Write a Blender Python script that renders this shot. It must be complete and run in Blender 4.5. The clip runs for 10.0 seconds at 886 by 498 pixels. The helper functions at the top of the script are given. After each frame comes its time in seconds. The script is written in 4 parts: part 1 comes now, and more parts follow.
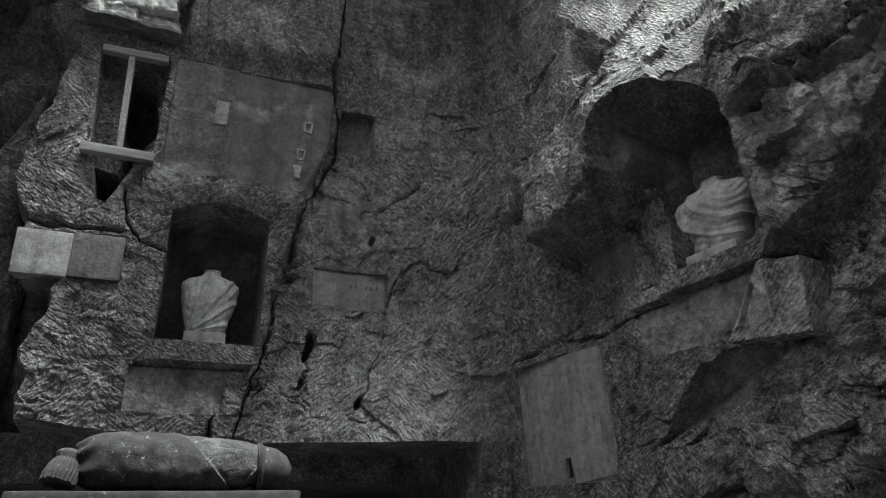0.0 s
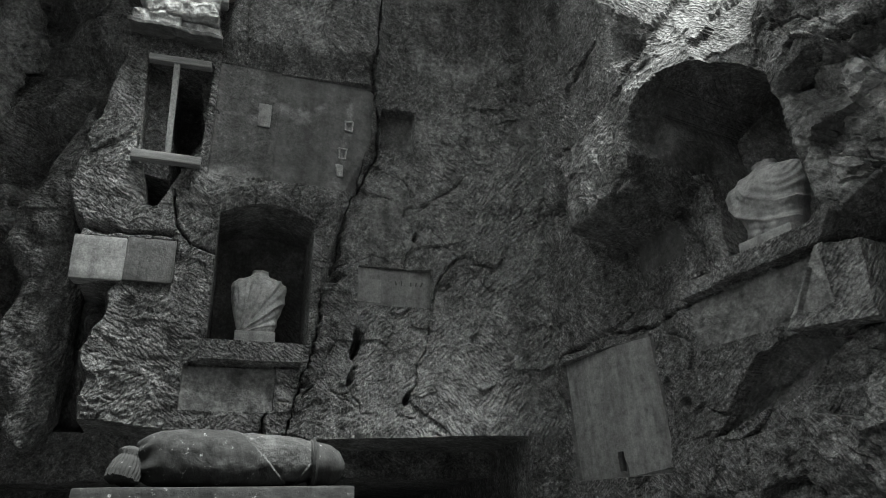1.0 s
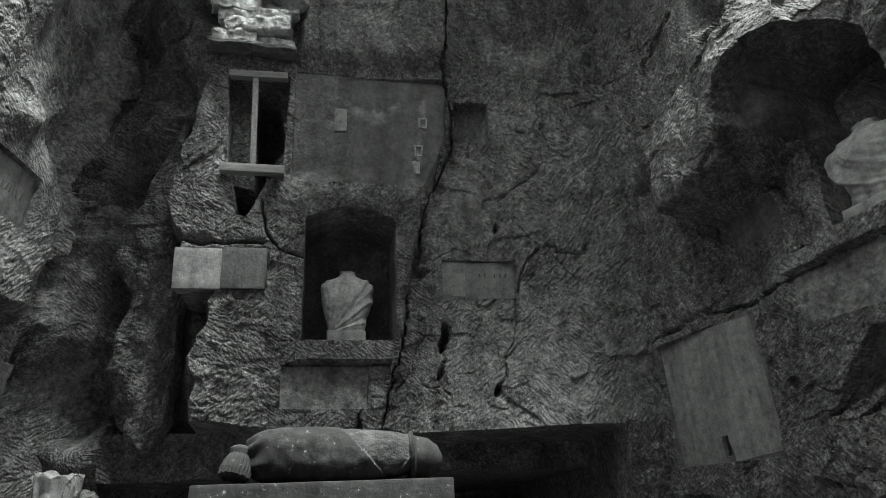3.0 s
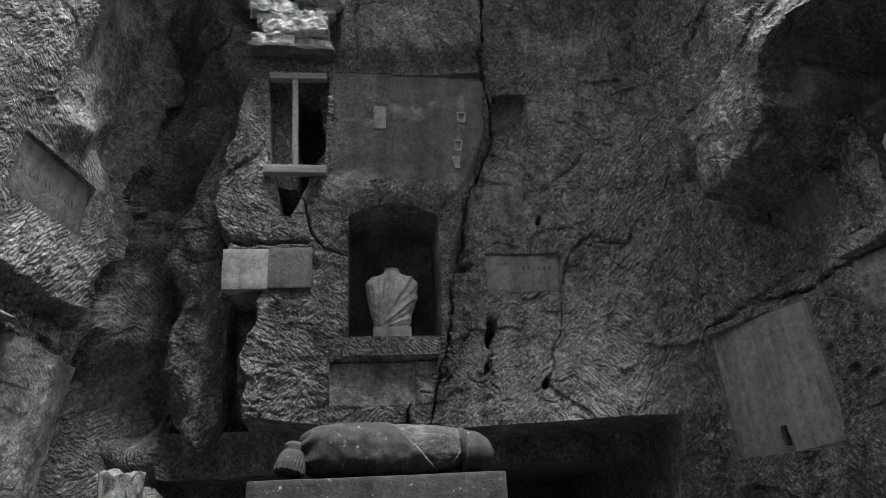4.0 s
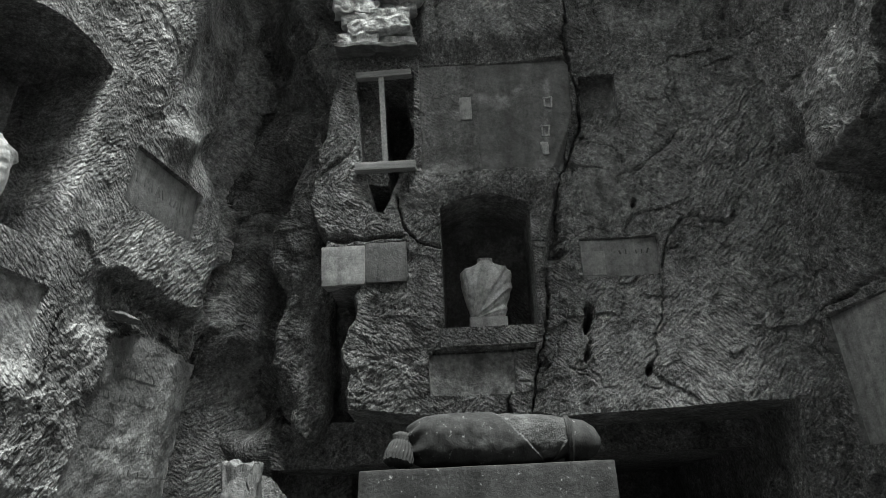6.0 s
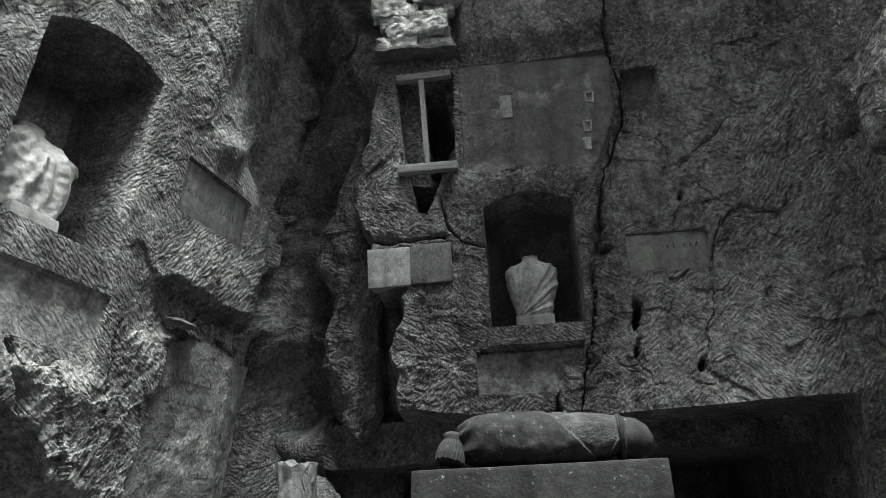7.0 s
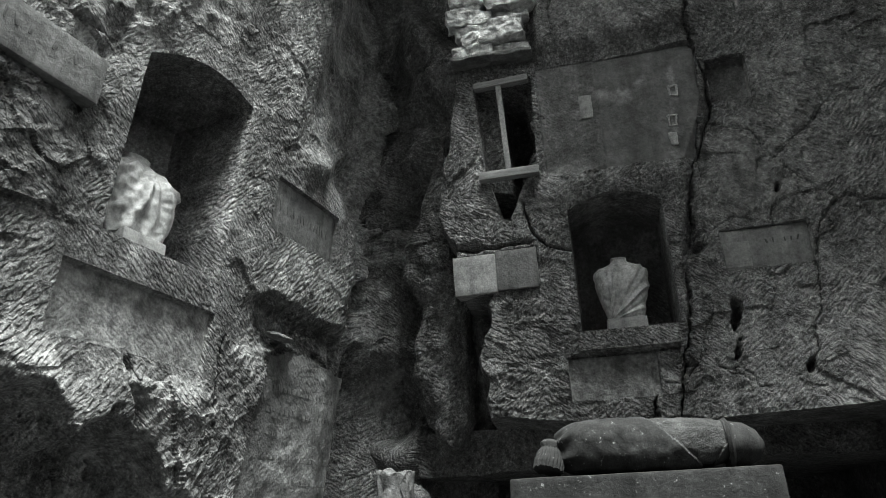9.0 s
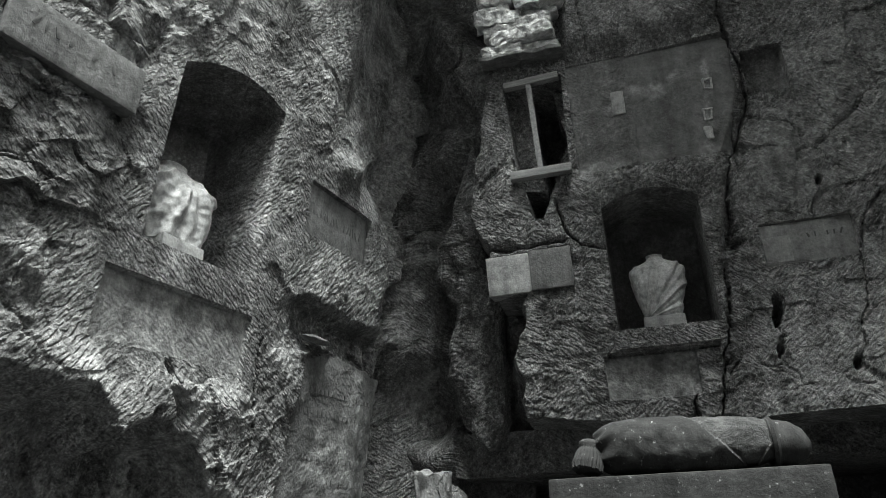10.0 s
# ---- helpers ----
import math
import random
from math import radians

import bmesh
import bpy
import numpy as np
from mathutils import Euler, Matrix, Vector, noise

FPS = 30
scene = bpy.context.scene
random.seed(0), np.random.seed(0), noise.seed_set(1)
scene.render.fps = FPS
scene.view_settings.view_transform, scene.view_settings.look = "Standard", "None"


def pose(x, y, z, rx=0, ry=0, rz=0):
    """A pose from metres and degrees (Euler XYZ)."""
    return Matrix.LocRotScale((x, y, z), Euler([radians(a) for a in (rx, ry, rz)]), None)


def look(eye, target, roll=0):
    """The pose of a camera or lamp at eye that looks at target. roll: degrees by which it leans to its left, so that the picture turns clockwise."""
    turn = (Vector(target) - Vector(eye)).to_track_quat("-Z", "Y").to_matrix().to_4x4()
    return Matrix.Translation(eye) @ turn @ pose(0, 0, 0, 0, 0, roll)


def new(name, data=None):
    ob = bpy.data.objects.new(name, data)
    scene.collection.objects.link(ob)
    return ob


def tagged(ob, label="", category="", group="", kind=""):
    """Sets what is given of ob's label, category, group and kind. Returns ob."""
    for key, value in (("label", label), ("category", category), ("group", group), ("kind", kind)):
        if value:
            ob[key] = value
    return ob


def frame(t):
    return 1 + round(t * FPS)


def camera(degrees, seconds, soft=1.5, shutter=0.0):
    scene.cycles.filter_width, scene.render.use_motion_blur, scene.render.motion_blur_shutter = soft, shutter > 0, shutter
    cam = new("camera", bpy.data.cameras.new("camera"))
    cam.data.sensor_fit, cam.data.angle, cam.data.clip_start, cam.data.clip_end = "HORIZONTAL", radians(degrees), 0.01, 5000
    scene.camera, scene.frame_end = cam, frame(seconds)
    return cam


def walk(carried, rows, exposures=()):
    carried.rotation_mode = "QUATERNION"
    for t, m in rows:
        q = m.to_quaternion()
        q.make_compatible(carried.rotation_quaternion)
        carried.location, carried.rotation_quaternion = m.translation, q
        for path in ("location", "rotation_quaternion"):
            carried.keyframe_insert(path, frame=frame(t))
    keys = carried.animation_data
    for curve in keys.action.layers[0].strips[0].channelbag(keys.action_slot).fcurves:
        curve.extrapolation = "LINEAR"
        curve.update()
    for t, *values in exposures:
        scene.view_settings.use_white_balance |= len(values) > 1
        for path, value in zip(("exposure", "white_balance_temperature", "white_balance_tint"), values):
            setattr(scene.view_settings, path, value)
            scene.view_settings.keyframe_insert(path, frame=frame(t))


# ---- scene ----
cam = camera(68.07, 10.0, soft=0.6)
walk(cam, [
    (0.0, pose(0.097, -0.076, 1.611, 114.16, 1.65, -21.65)),
    (0.5, pose(0.088, -0.058, 1.611, 114.16, 1.53, -19.91)),
    (1.0, pose(0.077, -0.043, 1.608, 113.92, 1.74, -17.69)),
    (1.5, pose(0.079, -0.043, 1.610, 113.72, 1.95, -15.67)),
    (2.0, pose(0.074, -0.039, 1.612, 113.58, 2.09, -13.52)),
    (2.5, pose(0.066, -0.038, 1.607, 113.59, 2.22, -11.68)),
    (4.0, pose(0.032, -0.017, 1.601, 113.32, 2.72, -5.81)),
    (4.5, pose(0.014, -0.004, 1.602, 113.14, 2.59, -3.87)),
    (5.0, pose(0.000, 0.000, 1.600, 113.00, 2.58, -1.69)),
    (5.5, pose(-0.011, -0.005, 1.605, 112.80, 2.39, 0.27)),
    (7.0, pose(-0.029, -0.048, 1.618, 112.74, 2.36, 6.45)),
    (7.5, pose(-0.035, -0.060, 1.621, 112.97, 2.36, 8.36)),
    (8.0, pose(-0.057, -0.064, 1.623, 113.23, 2.53, 10.48)),
    (8.5, pose(-0.071, -0.061, 1.623, 113.45, 2.39, 12.21)),
    (9.0, pose(-0.079, -0.062, 1.626, 113.59, 2.00, 13.89)),
    (9.5, pose(-0.088, -0.061, 1.623, 113.71, 1.74, 15.36)),
    (10.0, pose(-0.092, -0.057, 1.620, 113.82, 1.85, 16.86)),
], exposures=[(0.0, -0.12, 6500, 3), (5.0, -0.30, 6500, 3), (10.0, -0.30, 6500, 3)])

# ---- light ----
world = bpy.data.worlds.new("sky")
scene.world = world
world.use_nodes = True
wn = world.node_tree
sky = wn.nodes.new("ShaderNodeTexSky")
sky.sky_type, sky.sun_disc = "NISHITA", False
SUN_EL, SUN_AZ = 67.0, 150.0
sky.sun_elevation, sky.sun_rotation = radians(SUN_EL), radians(SUN_AZ)
grey = wn.nodes.new("ShaderNodeRGBToBW")
back = wn.nodes["Background"]
back.inputs["Strength"].default_value = 0.23
wn.links.new(sky.outputs[0], grey.inputs[0])
# cloud: an even veil over the clear sky
veil = wn.nodes.new("ShaderNodeMath")
veil.operation = "MULTIPLY_ADD"
veil.inputs[1].default_value, veil.inputs[2].default_value = 0.25, 8.4
wn.links.new(grey.outputs[0], veil.inputs[0])
wn.links.new(veil.outputs[0], back.inputs["Color"])
sun = new("sun", bpy.data.lights.new("sun", "SUN"))
sun.data.energy, sun.data.angle, sun.data.color = 11.0, radians(20), (1, 1, 1)
_az, _el = radians(SUN_AZ), radians(SUN_EL)
sun.matrix_world = look((0, 0, 20), Vector((0, 0, 20)) - Vector((math.sin(_az) * math.cos(_el), math.cos(_az) * math.cos(_el), math.sin(_el))))


# ---- materials ----
def nodes_of(name):
    m = bpy.data.materials.new(name)
    m.use_nodes = True
    return m, m.node_tree.nodes, m.node_tree.links, m.node_tree.nodes["Principled BSDF"]


def ramp(nodes, links, source, stops):
    r = nodes.new("ShaderNodeValToRGB")
    els = r.color_ramp.elements
    while len(els) < len(stops):
        els.new(0.5)
    for e, (p, c) in zip(els, stops):
        e.position, e.color = p, (c, c, c, 1)
    links.new(source, r.inputs[0])
    return r.outputs[0]


def mathn(nodes, links, op, a, b):
    n = nodes.new("ShaderNodeMath")
    n.operation = op
    for i, v in enumerate((a, b)):
        if isinstance(v, (int, float)):
            n.inputs[i].default_value = v
        else:
            links.new(v, n.inputs[i])
    return n.outputs[0]


def noise_node(nodes, links, vec, scale, detail=6, rough=0.6):
    n = nodes.new("ShaderNodeTexNoise")
    n.inputs["Scale"].default_value, n.inputs["Detail"].default_value, n.inputs["Roughness"].default_value = scale, detail, rough
    links.new(vec, n.inputs["Vector"])
    return n.outputs["Fac"]


def mixf(nodes, links, fac, a, b):
    n = nodes.new("ShaderNodeMix")
    for i, v in ((0, fac), (2, a), (3, b)):
        if isinstance(v, (int, float)):
            n.inputs[i].default_value = v
        else:
            links.new(v, n.inputs[i])
    return n.outputs[0]


def mapped(nodes, links, vec, scale, rot=0.0):
    n = nodes.new("ShaderNodeMapping")
    n.inputs["Scale"].default_value = scale
    n.inputs["Rotation"].default_value = (0, 0, radians(rot))
    links.new(vec, n.inputs["Vector"])
    return n.outputs[0]


def pick_marks(nodes, links, uv, along, across, turn):
    """Short strokes of a pick, side by side: noise stretched along one slant and bent a little."""
    w = nodes.new("ShaderNodeTexNoise")
    w.inputs["Scale"].default_value, w.inputs["Detail"].default_value = 3.5, 2
    links.new(uv, w.inputs["Vector"])
    add = nodes.new("ShaderNodeVectorMath")
    add.operation = "MULTIPLY_ADD"
    add.inputs[1].default_value = (0.06, 0.06, 0)
    links.new(w.outputs["Color"], add.inputs[0])
    links.new(uv, add.inputs[2])
    turned = mapped(nodes, links, add.outputs[0], (1, 1, 1), turn)
    return noise_node(nodes, links, mapped(nodes, links, turned, (along, across, 1)), 1.0, 1, 0.4)


def rock_material(name, tone=1.08):
    """Picked tuff: dark weathered skin, slanting tool marks with hollows toned darker and edges paler; dressed areas
    are smoother and paler.
    """
    m, n, l, bsdf = nodes_of(name)
    uv = n.new("ShaderNodeUVMap").outputs[0]
    obj = n.new("ShaderNodeTexCoord").outputs["Object"]
    dress = n.new("ShaderNodeAttribute")
    dress.attribute_name = "dress"
    dress = dress.outputs["Fac"]
    pale = n.new("ShaderNodeAttribute")
    pale.attribute_name = "pale"
    pale = pale.outputs["Fac"]
    big = noise_node(n, l, obj, 1.1, 5, 0.6)
    mid = noise_node(n, l, obj, 6.0, 8, 0.68)
    chips = noise_node(n, l, obj, 22.0, 5, 0.66)
    fine = noise_node(n, l, obj, 60.0, 5, 0.7)
    streak = noise_node(n, l, mapped(n, l, uv, (4.0, 0.6, 1)), 1.0, 5, 0.6)
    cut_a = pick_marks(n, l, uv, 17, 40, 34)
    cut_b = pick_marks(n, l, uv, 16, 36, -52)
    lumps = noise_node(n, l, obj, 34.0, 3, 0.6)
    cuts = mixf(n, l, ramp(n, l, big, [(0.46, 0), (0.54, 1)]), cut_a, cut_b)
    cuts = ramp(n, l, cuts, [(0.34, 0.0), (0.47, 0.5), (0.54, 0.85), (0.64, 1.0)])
    c = mixf(n, l, 0.55, ramp(n, l, big, [(0.34, 0.11 * tone), (0.5, 0.20 * tone), (0.66, 0.29 * tone)]), ramp(n, l, mid, [(0.32, 0.07 * tone), (0.52, 0.2 * tone), (0.72, 0.42 * tone)]))
    c = mathn(n, l, "MULTIPLY", c, ramp(n, l, streak, [(0.3, 0.5), (0.65, 1.15)]))
    c = mathn(n, l, "MULTIPLY", c, ramp(n, l, chips, [(0.34, 0.55), (0.48, 0.95), (0.56, 1.2), (0.66, 1.8)]))
    c = mathn(n, l, "MULTIPLY", c, ramp(n, l, fine, [(0.34, 0.5), (0.5, 1.0), (0.66, 1.7)]))
    # dirt and shade of the strokes put into the colour: hollows darker, ridges lighter
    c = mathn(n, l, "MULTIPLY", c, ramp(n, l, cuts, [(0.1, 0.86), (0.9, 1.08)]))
    smooth = mathn(n, l, "MULTIPLY", ramp(n, l, mid, [(0.25, 0.11), (0.75, 0.27)]), ramp(n, l, streak, [(0.3, 0.62), (0.7, 1.1)]))
    smooth = mathn(n, l, "MULTIPLY", smooth, ramp(n, l, chips, [(0.25, 0.75), (0.75, 1.25)]))
    c = mixf(n, l, dress, c, smooth)
    c = mixf(n, l, mathn(n, l, "MULTIPLY", pale, ramp(n, l, mid, [(0.38, 0.15), (0.6, 1.0)])), c, ramp(n, l, chips, [(0.3, 0.25), (0.7, 0.75)]))
    l.new(c, bsdf.inputs["Base Color"])
    bsdf.inputs["Roughness"].default_value = 0.85
    bsdf.inputs["Specular IOR Level"].default_value = 0.3
    depth = ramp(n, l, noise_node(n, l, obj, 2.2, 3, 0.6), [(0.34, 0.35), (0.6, 1.0)])
    rough_h = mathn(n, l, "ADD", mathn(n, l, "MULTIPLY", mathn(n, l, "MULTIPLY", cuts, depth), 0.55), mathn(n, l, "MULTIPLY", lumps, 0.55))
    rough_h = mathn(n, l, "ADD", rough_h, mathn(n, l, "ADD", mathn(n, l, "MULTIPLY", chips, 0.8), mathn(n, l, "MULTIPLY", fine, 0.2)))
    smooth_h = mathn(n, l, "ADD", mathn(n, l, "MULTIPLY", lumps, 0.3), mathn(n, l, "MULTIPLY", chips, 0.3))
    bump = n.new("ShaderNodeBump")
    bump.inputs["Strength"].default_value, bump.inputs["Distance"].default_value = 1.0, 0.034
    l.new(mixf(n, l, dress, rough_h, smooth_h), bump.inputs["Height"])
    l.new(bump.outputs[0], bsdf.inputs["Normal"])
    return m


def stone_material(name, lo, hi, grain=30.0, relief=0.006, spots=0.0, blotch=3.0, gloss=0.8):
    """Worked stone: cloudy tone, fine grain, optional pale lichen spots."""
    m, n, l, bsdf = nodes_of(name)
    obj = n.new("ShaderNodeTexCoord").outputs["Object"]
    big = noise_node(n, l, obj, blotch, 6, 0.65)
    fine = noise_node(n, l, obj, grain, 6, 0.7)
    c = ramp(n, l, big, [(0.3, lo), (0.7, hi)])
    c = mathn(n, l, "MULTIPLY", c, ramp(n, l, fine, [(0.25, 0.72), (0.75, 1.25)]))
    worn = noise_node(n, l, obj, 13.0, 7, 0.7)
    c = mathn(n, l, "MULTIPLY", c, ramp(n, l, worn, [(0.3, 0.6), (0.5, 1.0), (0.7, 1.3)]))
    runs = noise_node(n, l, mapped(n, l, obj, (9, 9, 1.1)), 1.0, 4, 0.6)
    c = mathn(n, l, "MULTIPLY", c, ramp(n, l, runs, [(0.32, 0.72), (0.52, 1.0), (0.68, 1.18)]))
    if spots:
        dots = noise_node(n, l, obj, 24.0, 5, 0.75)
        c = mixf(n, l, ramp(n, l, dots, [(0.63, 0.0), (0.70, spots)]), c, 0.55)
    l.new(c, bsdf.inputs["Base Color"])
    bsdf.inputs["Roughness"].default_value = gloss
    bsdf.inputs["Specular IOR Level"].default_value = 0.3
    bump = n.new("ShaderNodeBump")
    bump.inputs["Strength"].default_value, bump.inputs["Distance"].default_value = 0.8, relief
    l.new(mathn(n, l, "ADD", mathn(n, l, "ADD", fine, big), mathn(n, l, "MULTIPLY", worn, 1.5)), bump.inputs["Height"])
    l.new(bump.outputs[0], bsdf.inputs["Normal"])
    return m


def wood_material(name):
    m, n, l, bsdf = nodes_of(name)
    obj = n.new("ShaderNodeTexCoord").outputs["Generated"]
    g = noise_node(n, l, mapped(n, l, obj, (3, 40, 40)), 1.0, 5, 0.6)
    b = noise_node(n, l, obj, 3.0, 4, 0.6)
    c = mathn(n, l, "MULTIPLY", ramp(n, l, g, [(0.3, 0.22), (0.7, 0.46)]), ramp(n, l, b, [(0.3, 0.7), (0.7, 1.15)]))
    l.new(c, bsdf.inputs["Base Color"])
    bsdf.inputs["Roughness"].default_value = 0.85
    bump = n.new("ShaderNodeBump")
    bump.inputs["Strength"].default_value, bump.inputs["Distance"].default_value = 0.6, 0.004
    l.new(g, bump.inputs["Height"])
    l.new(bump.outputs[0], bsdf.inputs["Normal"])
    return m


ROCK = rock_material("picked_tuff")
CAVE = stone_material("cave_rock", 0.04, 0.10, 12, 0.03, 0, 2.0, 0.95)
STAINED = stone_material("stained_marble", 0.26, 0.46, 40, 0.006, 0, 4.0, 0.7)
MARBLE = stone_material("weathered_marble", 0.42, 0.72, 40, 0.004, 0, 5.0, 0.6)
PLINTH = stone_material("pale_limestone", 0.30, 0.46, 40, 0.005, 0, 4.0)
SLATE = stone_material("dressed_tablet", 0.13, 0.27, 35, 0.010, 0, 2.5)
TABLET = stone_material("pale_tablet", 0.33, 0.46, 45, 0.006, 0, 3.0)
BOLSTER = stone_material("lichened_stone", 0.022, 0.062, 60, 0.006, 0.7, 3.0)
CHIP = stone_material("broken_stone", 0.05, 0.12, 50, 0.02, 0.5, 6.0)
RUBBLE = stone_material("pale_rubble", 0.45, 0.78, 16, 0.05, 0, 7.0)
PANEL = stone_material("plain_panel", 0.26, 0.42, 40, 0.008, 0, 2.0)
PITTED = stone_material("pitted_block", 0.13, 0.25, 24, 0.03, 0.5, 5.0)
LETTER = stone_material("cut_letter", 0.13, 0.18, 50, 0.002)
MORTAR = stone_material("mortar", 0.42, 0.6, 50, 0.004)
IRON = stone_material("rusted_iron", 0.04, 0.09, 80, 0.002)
EARTH = stone_material("trodden_earth", 0.05, 0.10, 20, 0.02, 0, 0.8, 0.95)
WOOD = wood_material("grey_timber")


# ---- noise on arrays ----
def lattice(i, j, seed):
    h = (i * 374761393 + j * 668265263 + seed * 1442695041) & 0xFFFFFFFF
    h = ((h ^ (h >> 13)) * 1274126177) & 0xFFFFFFFF
    return ((h ^ (h >> 16)) & 0xFFFFFF) / float(0xFFFFFF)


def vnoise(u, v, seed=0):
    """Smooth noise, -1 to 1, with features one unit wide."""
    i, j = np.floor(u).astype(np.int64), np.floor(v).astype(np.int64)
    a, b = u - i, v - j
    a, b = a * a * a * (a * (a * 6 - 15) + 10), b * b * b * (b * (b * 6 - 15) + 10)
    p = lattice(i, j, seed) * (1 - a) + lattice(i + 1, j, seed) * a
    q = lattice(i, j + 1, seed) * (1 - a) + lattice(i + 1, j + 1, seed) * a
    return (p * (1 - b) + q * b) * 2 - 1


def fbm(u, v, size, seed=0, octaves=4, gain=0.5):
    total, amp = np.zeros_like(u), 1.0
    for k in range(octaves):
        c, s = math.cos(0.6 * k), math.sin(0.6 * k)
        total += amp * vnoise((c * u - s * v) / size + 17.3 * k, (s * u + c * v) / size - 9.1 * k, seed + k)
        size, amp = size / 2.03, amp * gain
    return total


def facets(u, v, size, seed=0):
    """Tilted planes over uneven cells, as broken rock has: height and the distance to the cell's edge."""
    u, v = u / size, v / size
    i0, j0 = np.floor(u).astype(np.int64), np.floor(v).astype(np.int64)
    best, second, height = np.full(u.shape, 9.0), np.full(u.shape, 9.0), np.zeros(u.shape)
    for di in (-1, 0, 1):
        for dj in (-1, 0, 1):
            i, j = i0 + di, j0 + dj
            pu, pv = i + 0.15 + 0.7 * lattice(i, j, seed), j + 0.15 + 0.7 * lattice(i, j, seed + 1)
            du, dv = u - pu, v - pv
            dist = np.hypot(du, dv)
            h = (lattice(i, j, seed + 2) - 0.5) + du * (lattice(i, j, seed + 3) * 2 - 1) + dv * (lattice(i, j, seed + 4) * 2 - 1)
            nearer = dist < best
            second = np.where(nearer, best, np.minimum(second, dist))
            height = np.where(nearer, h, height)
            best = np.minimum(best, dist)
    return height, second - best


def picks(u, v, angle, length=0.22, width=0.05, seed=0):
    """Slanting strokes of a pick."""
    a = radians(angle)
    p, q = u * math.cos(a) + v * math.sin(a), -u * math.sin(a) + v * math.cos(a)
    q = q + 0.03 * vnoise(p / 0.25, q / 0.25, seed + 5)
    return vnoise(p / length, q / width, seed) + 0.5 * vnoise(p / length * 2.1, q / width * 1.9, seed + 1)


def step01(x, soft):
    t = np.clip(x / soft * 0.5 + 0.5, 0, 1)
    return t * t * (3 - 2 * t)


def line_gap(u, v, pts, wobble=0.03, seed=0):
    """Distance to a crack's line, which wanders a little."""
    u = u + 0.6 * wobble * fbm(u, v, 0.07, seed + 11, 2)
    u = u + wobble * fbm(u, v, 0.22, seed, 3)
    v = v + wobble * fbm(u, v, 0.22, seed + 7, 3)
    best = np.full(u.shape, 9.0)
    for (a, b), (c, d) in zip(pts[:-1], pts[1:]):
        l2 = (c - a) ** 2 + (d - b) ** 2
        t = np.clip(((u - a) * (c - a) + (v - b) * (d - b)) / l2, 0, 1)
        best = np.minimum(best, np.hypot(u - a - t * (c - a), v - b - t * (d - b)))
    return best


def crack(d, u, v, pts, width, depth, seed=0, wobble=0.03):
    g = line_gap(u, v, pts, wobble, seed)
    w = width * (1 + 0.9 * vnoise(u / 0.25, v / 0.25, seed + 3))
    return d - depth * np.exp(-(g / np.maximum(w, 0.004)) ** 2)


def poly(*pts):
    """The signed distance to a convex outline, whose points run counter-clockwise."""
    def f(u, v):
        s = np.full(u.shape, -9.0)
        for (a, b), (c, e) in zip(pts, pts[1:] + pts[:1]):
            n = math.hypot(c - a, e - b)
            s = np.maximum(s, ((u - a) * (e - b) - (v - b) * (c - a)) / n)
        return s
    return f


def box(u0, u1, v0, v1):
    return poly((u0, v0), (u1, v0), (u1, v1), (u0, v1))


def arch(u0, u1, v0, spring, crown, lean=0.0):
    """An arched opening; lean shifts the crown sideways."""
    c, w = (u0 + u1) / 2, (u1 - u0) / 2

    def f(u, v):
        x = (u - c) / w
        top = spring + (crown - spring) * np.clip(1 - x * x, -0.5, 1) + lean * x
        return np.maximum(np.maximum(np.abs(u - c) - w, v0 - v), (v - top) * 0.85)
    return f


def inside(f, u, v):
    return f(u, v) < -0.004


def link(name, me, material=None, parent=None, label="", kind="", category="", group=""):
    ob = new(name, me)
    if material:
        me.materials.append(material)
    ob.parent = parent
    return tagged(ob, label, category, group, kind)


def spaced(lo, hi, core, fine):
    """Positions along one axis: fine steps within the core, wide ones beyond it."""
    wide = 0.07
    return np.concatenate([np.arange(lo, core[0], wide), np.arange(core[0], core[1], fine), np.linspace(core[1], hi, max(2, int((hi - core[1]) / wide)))])


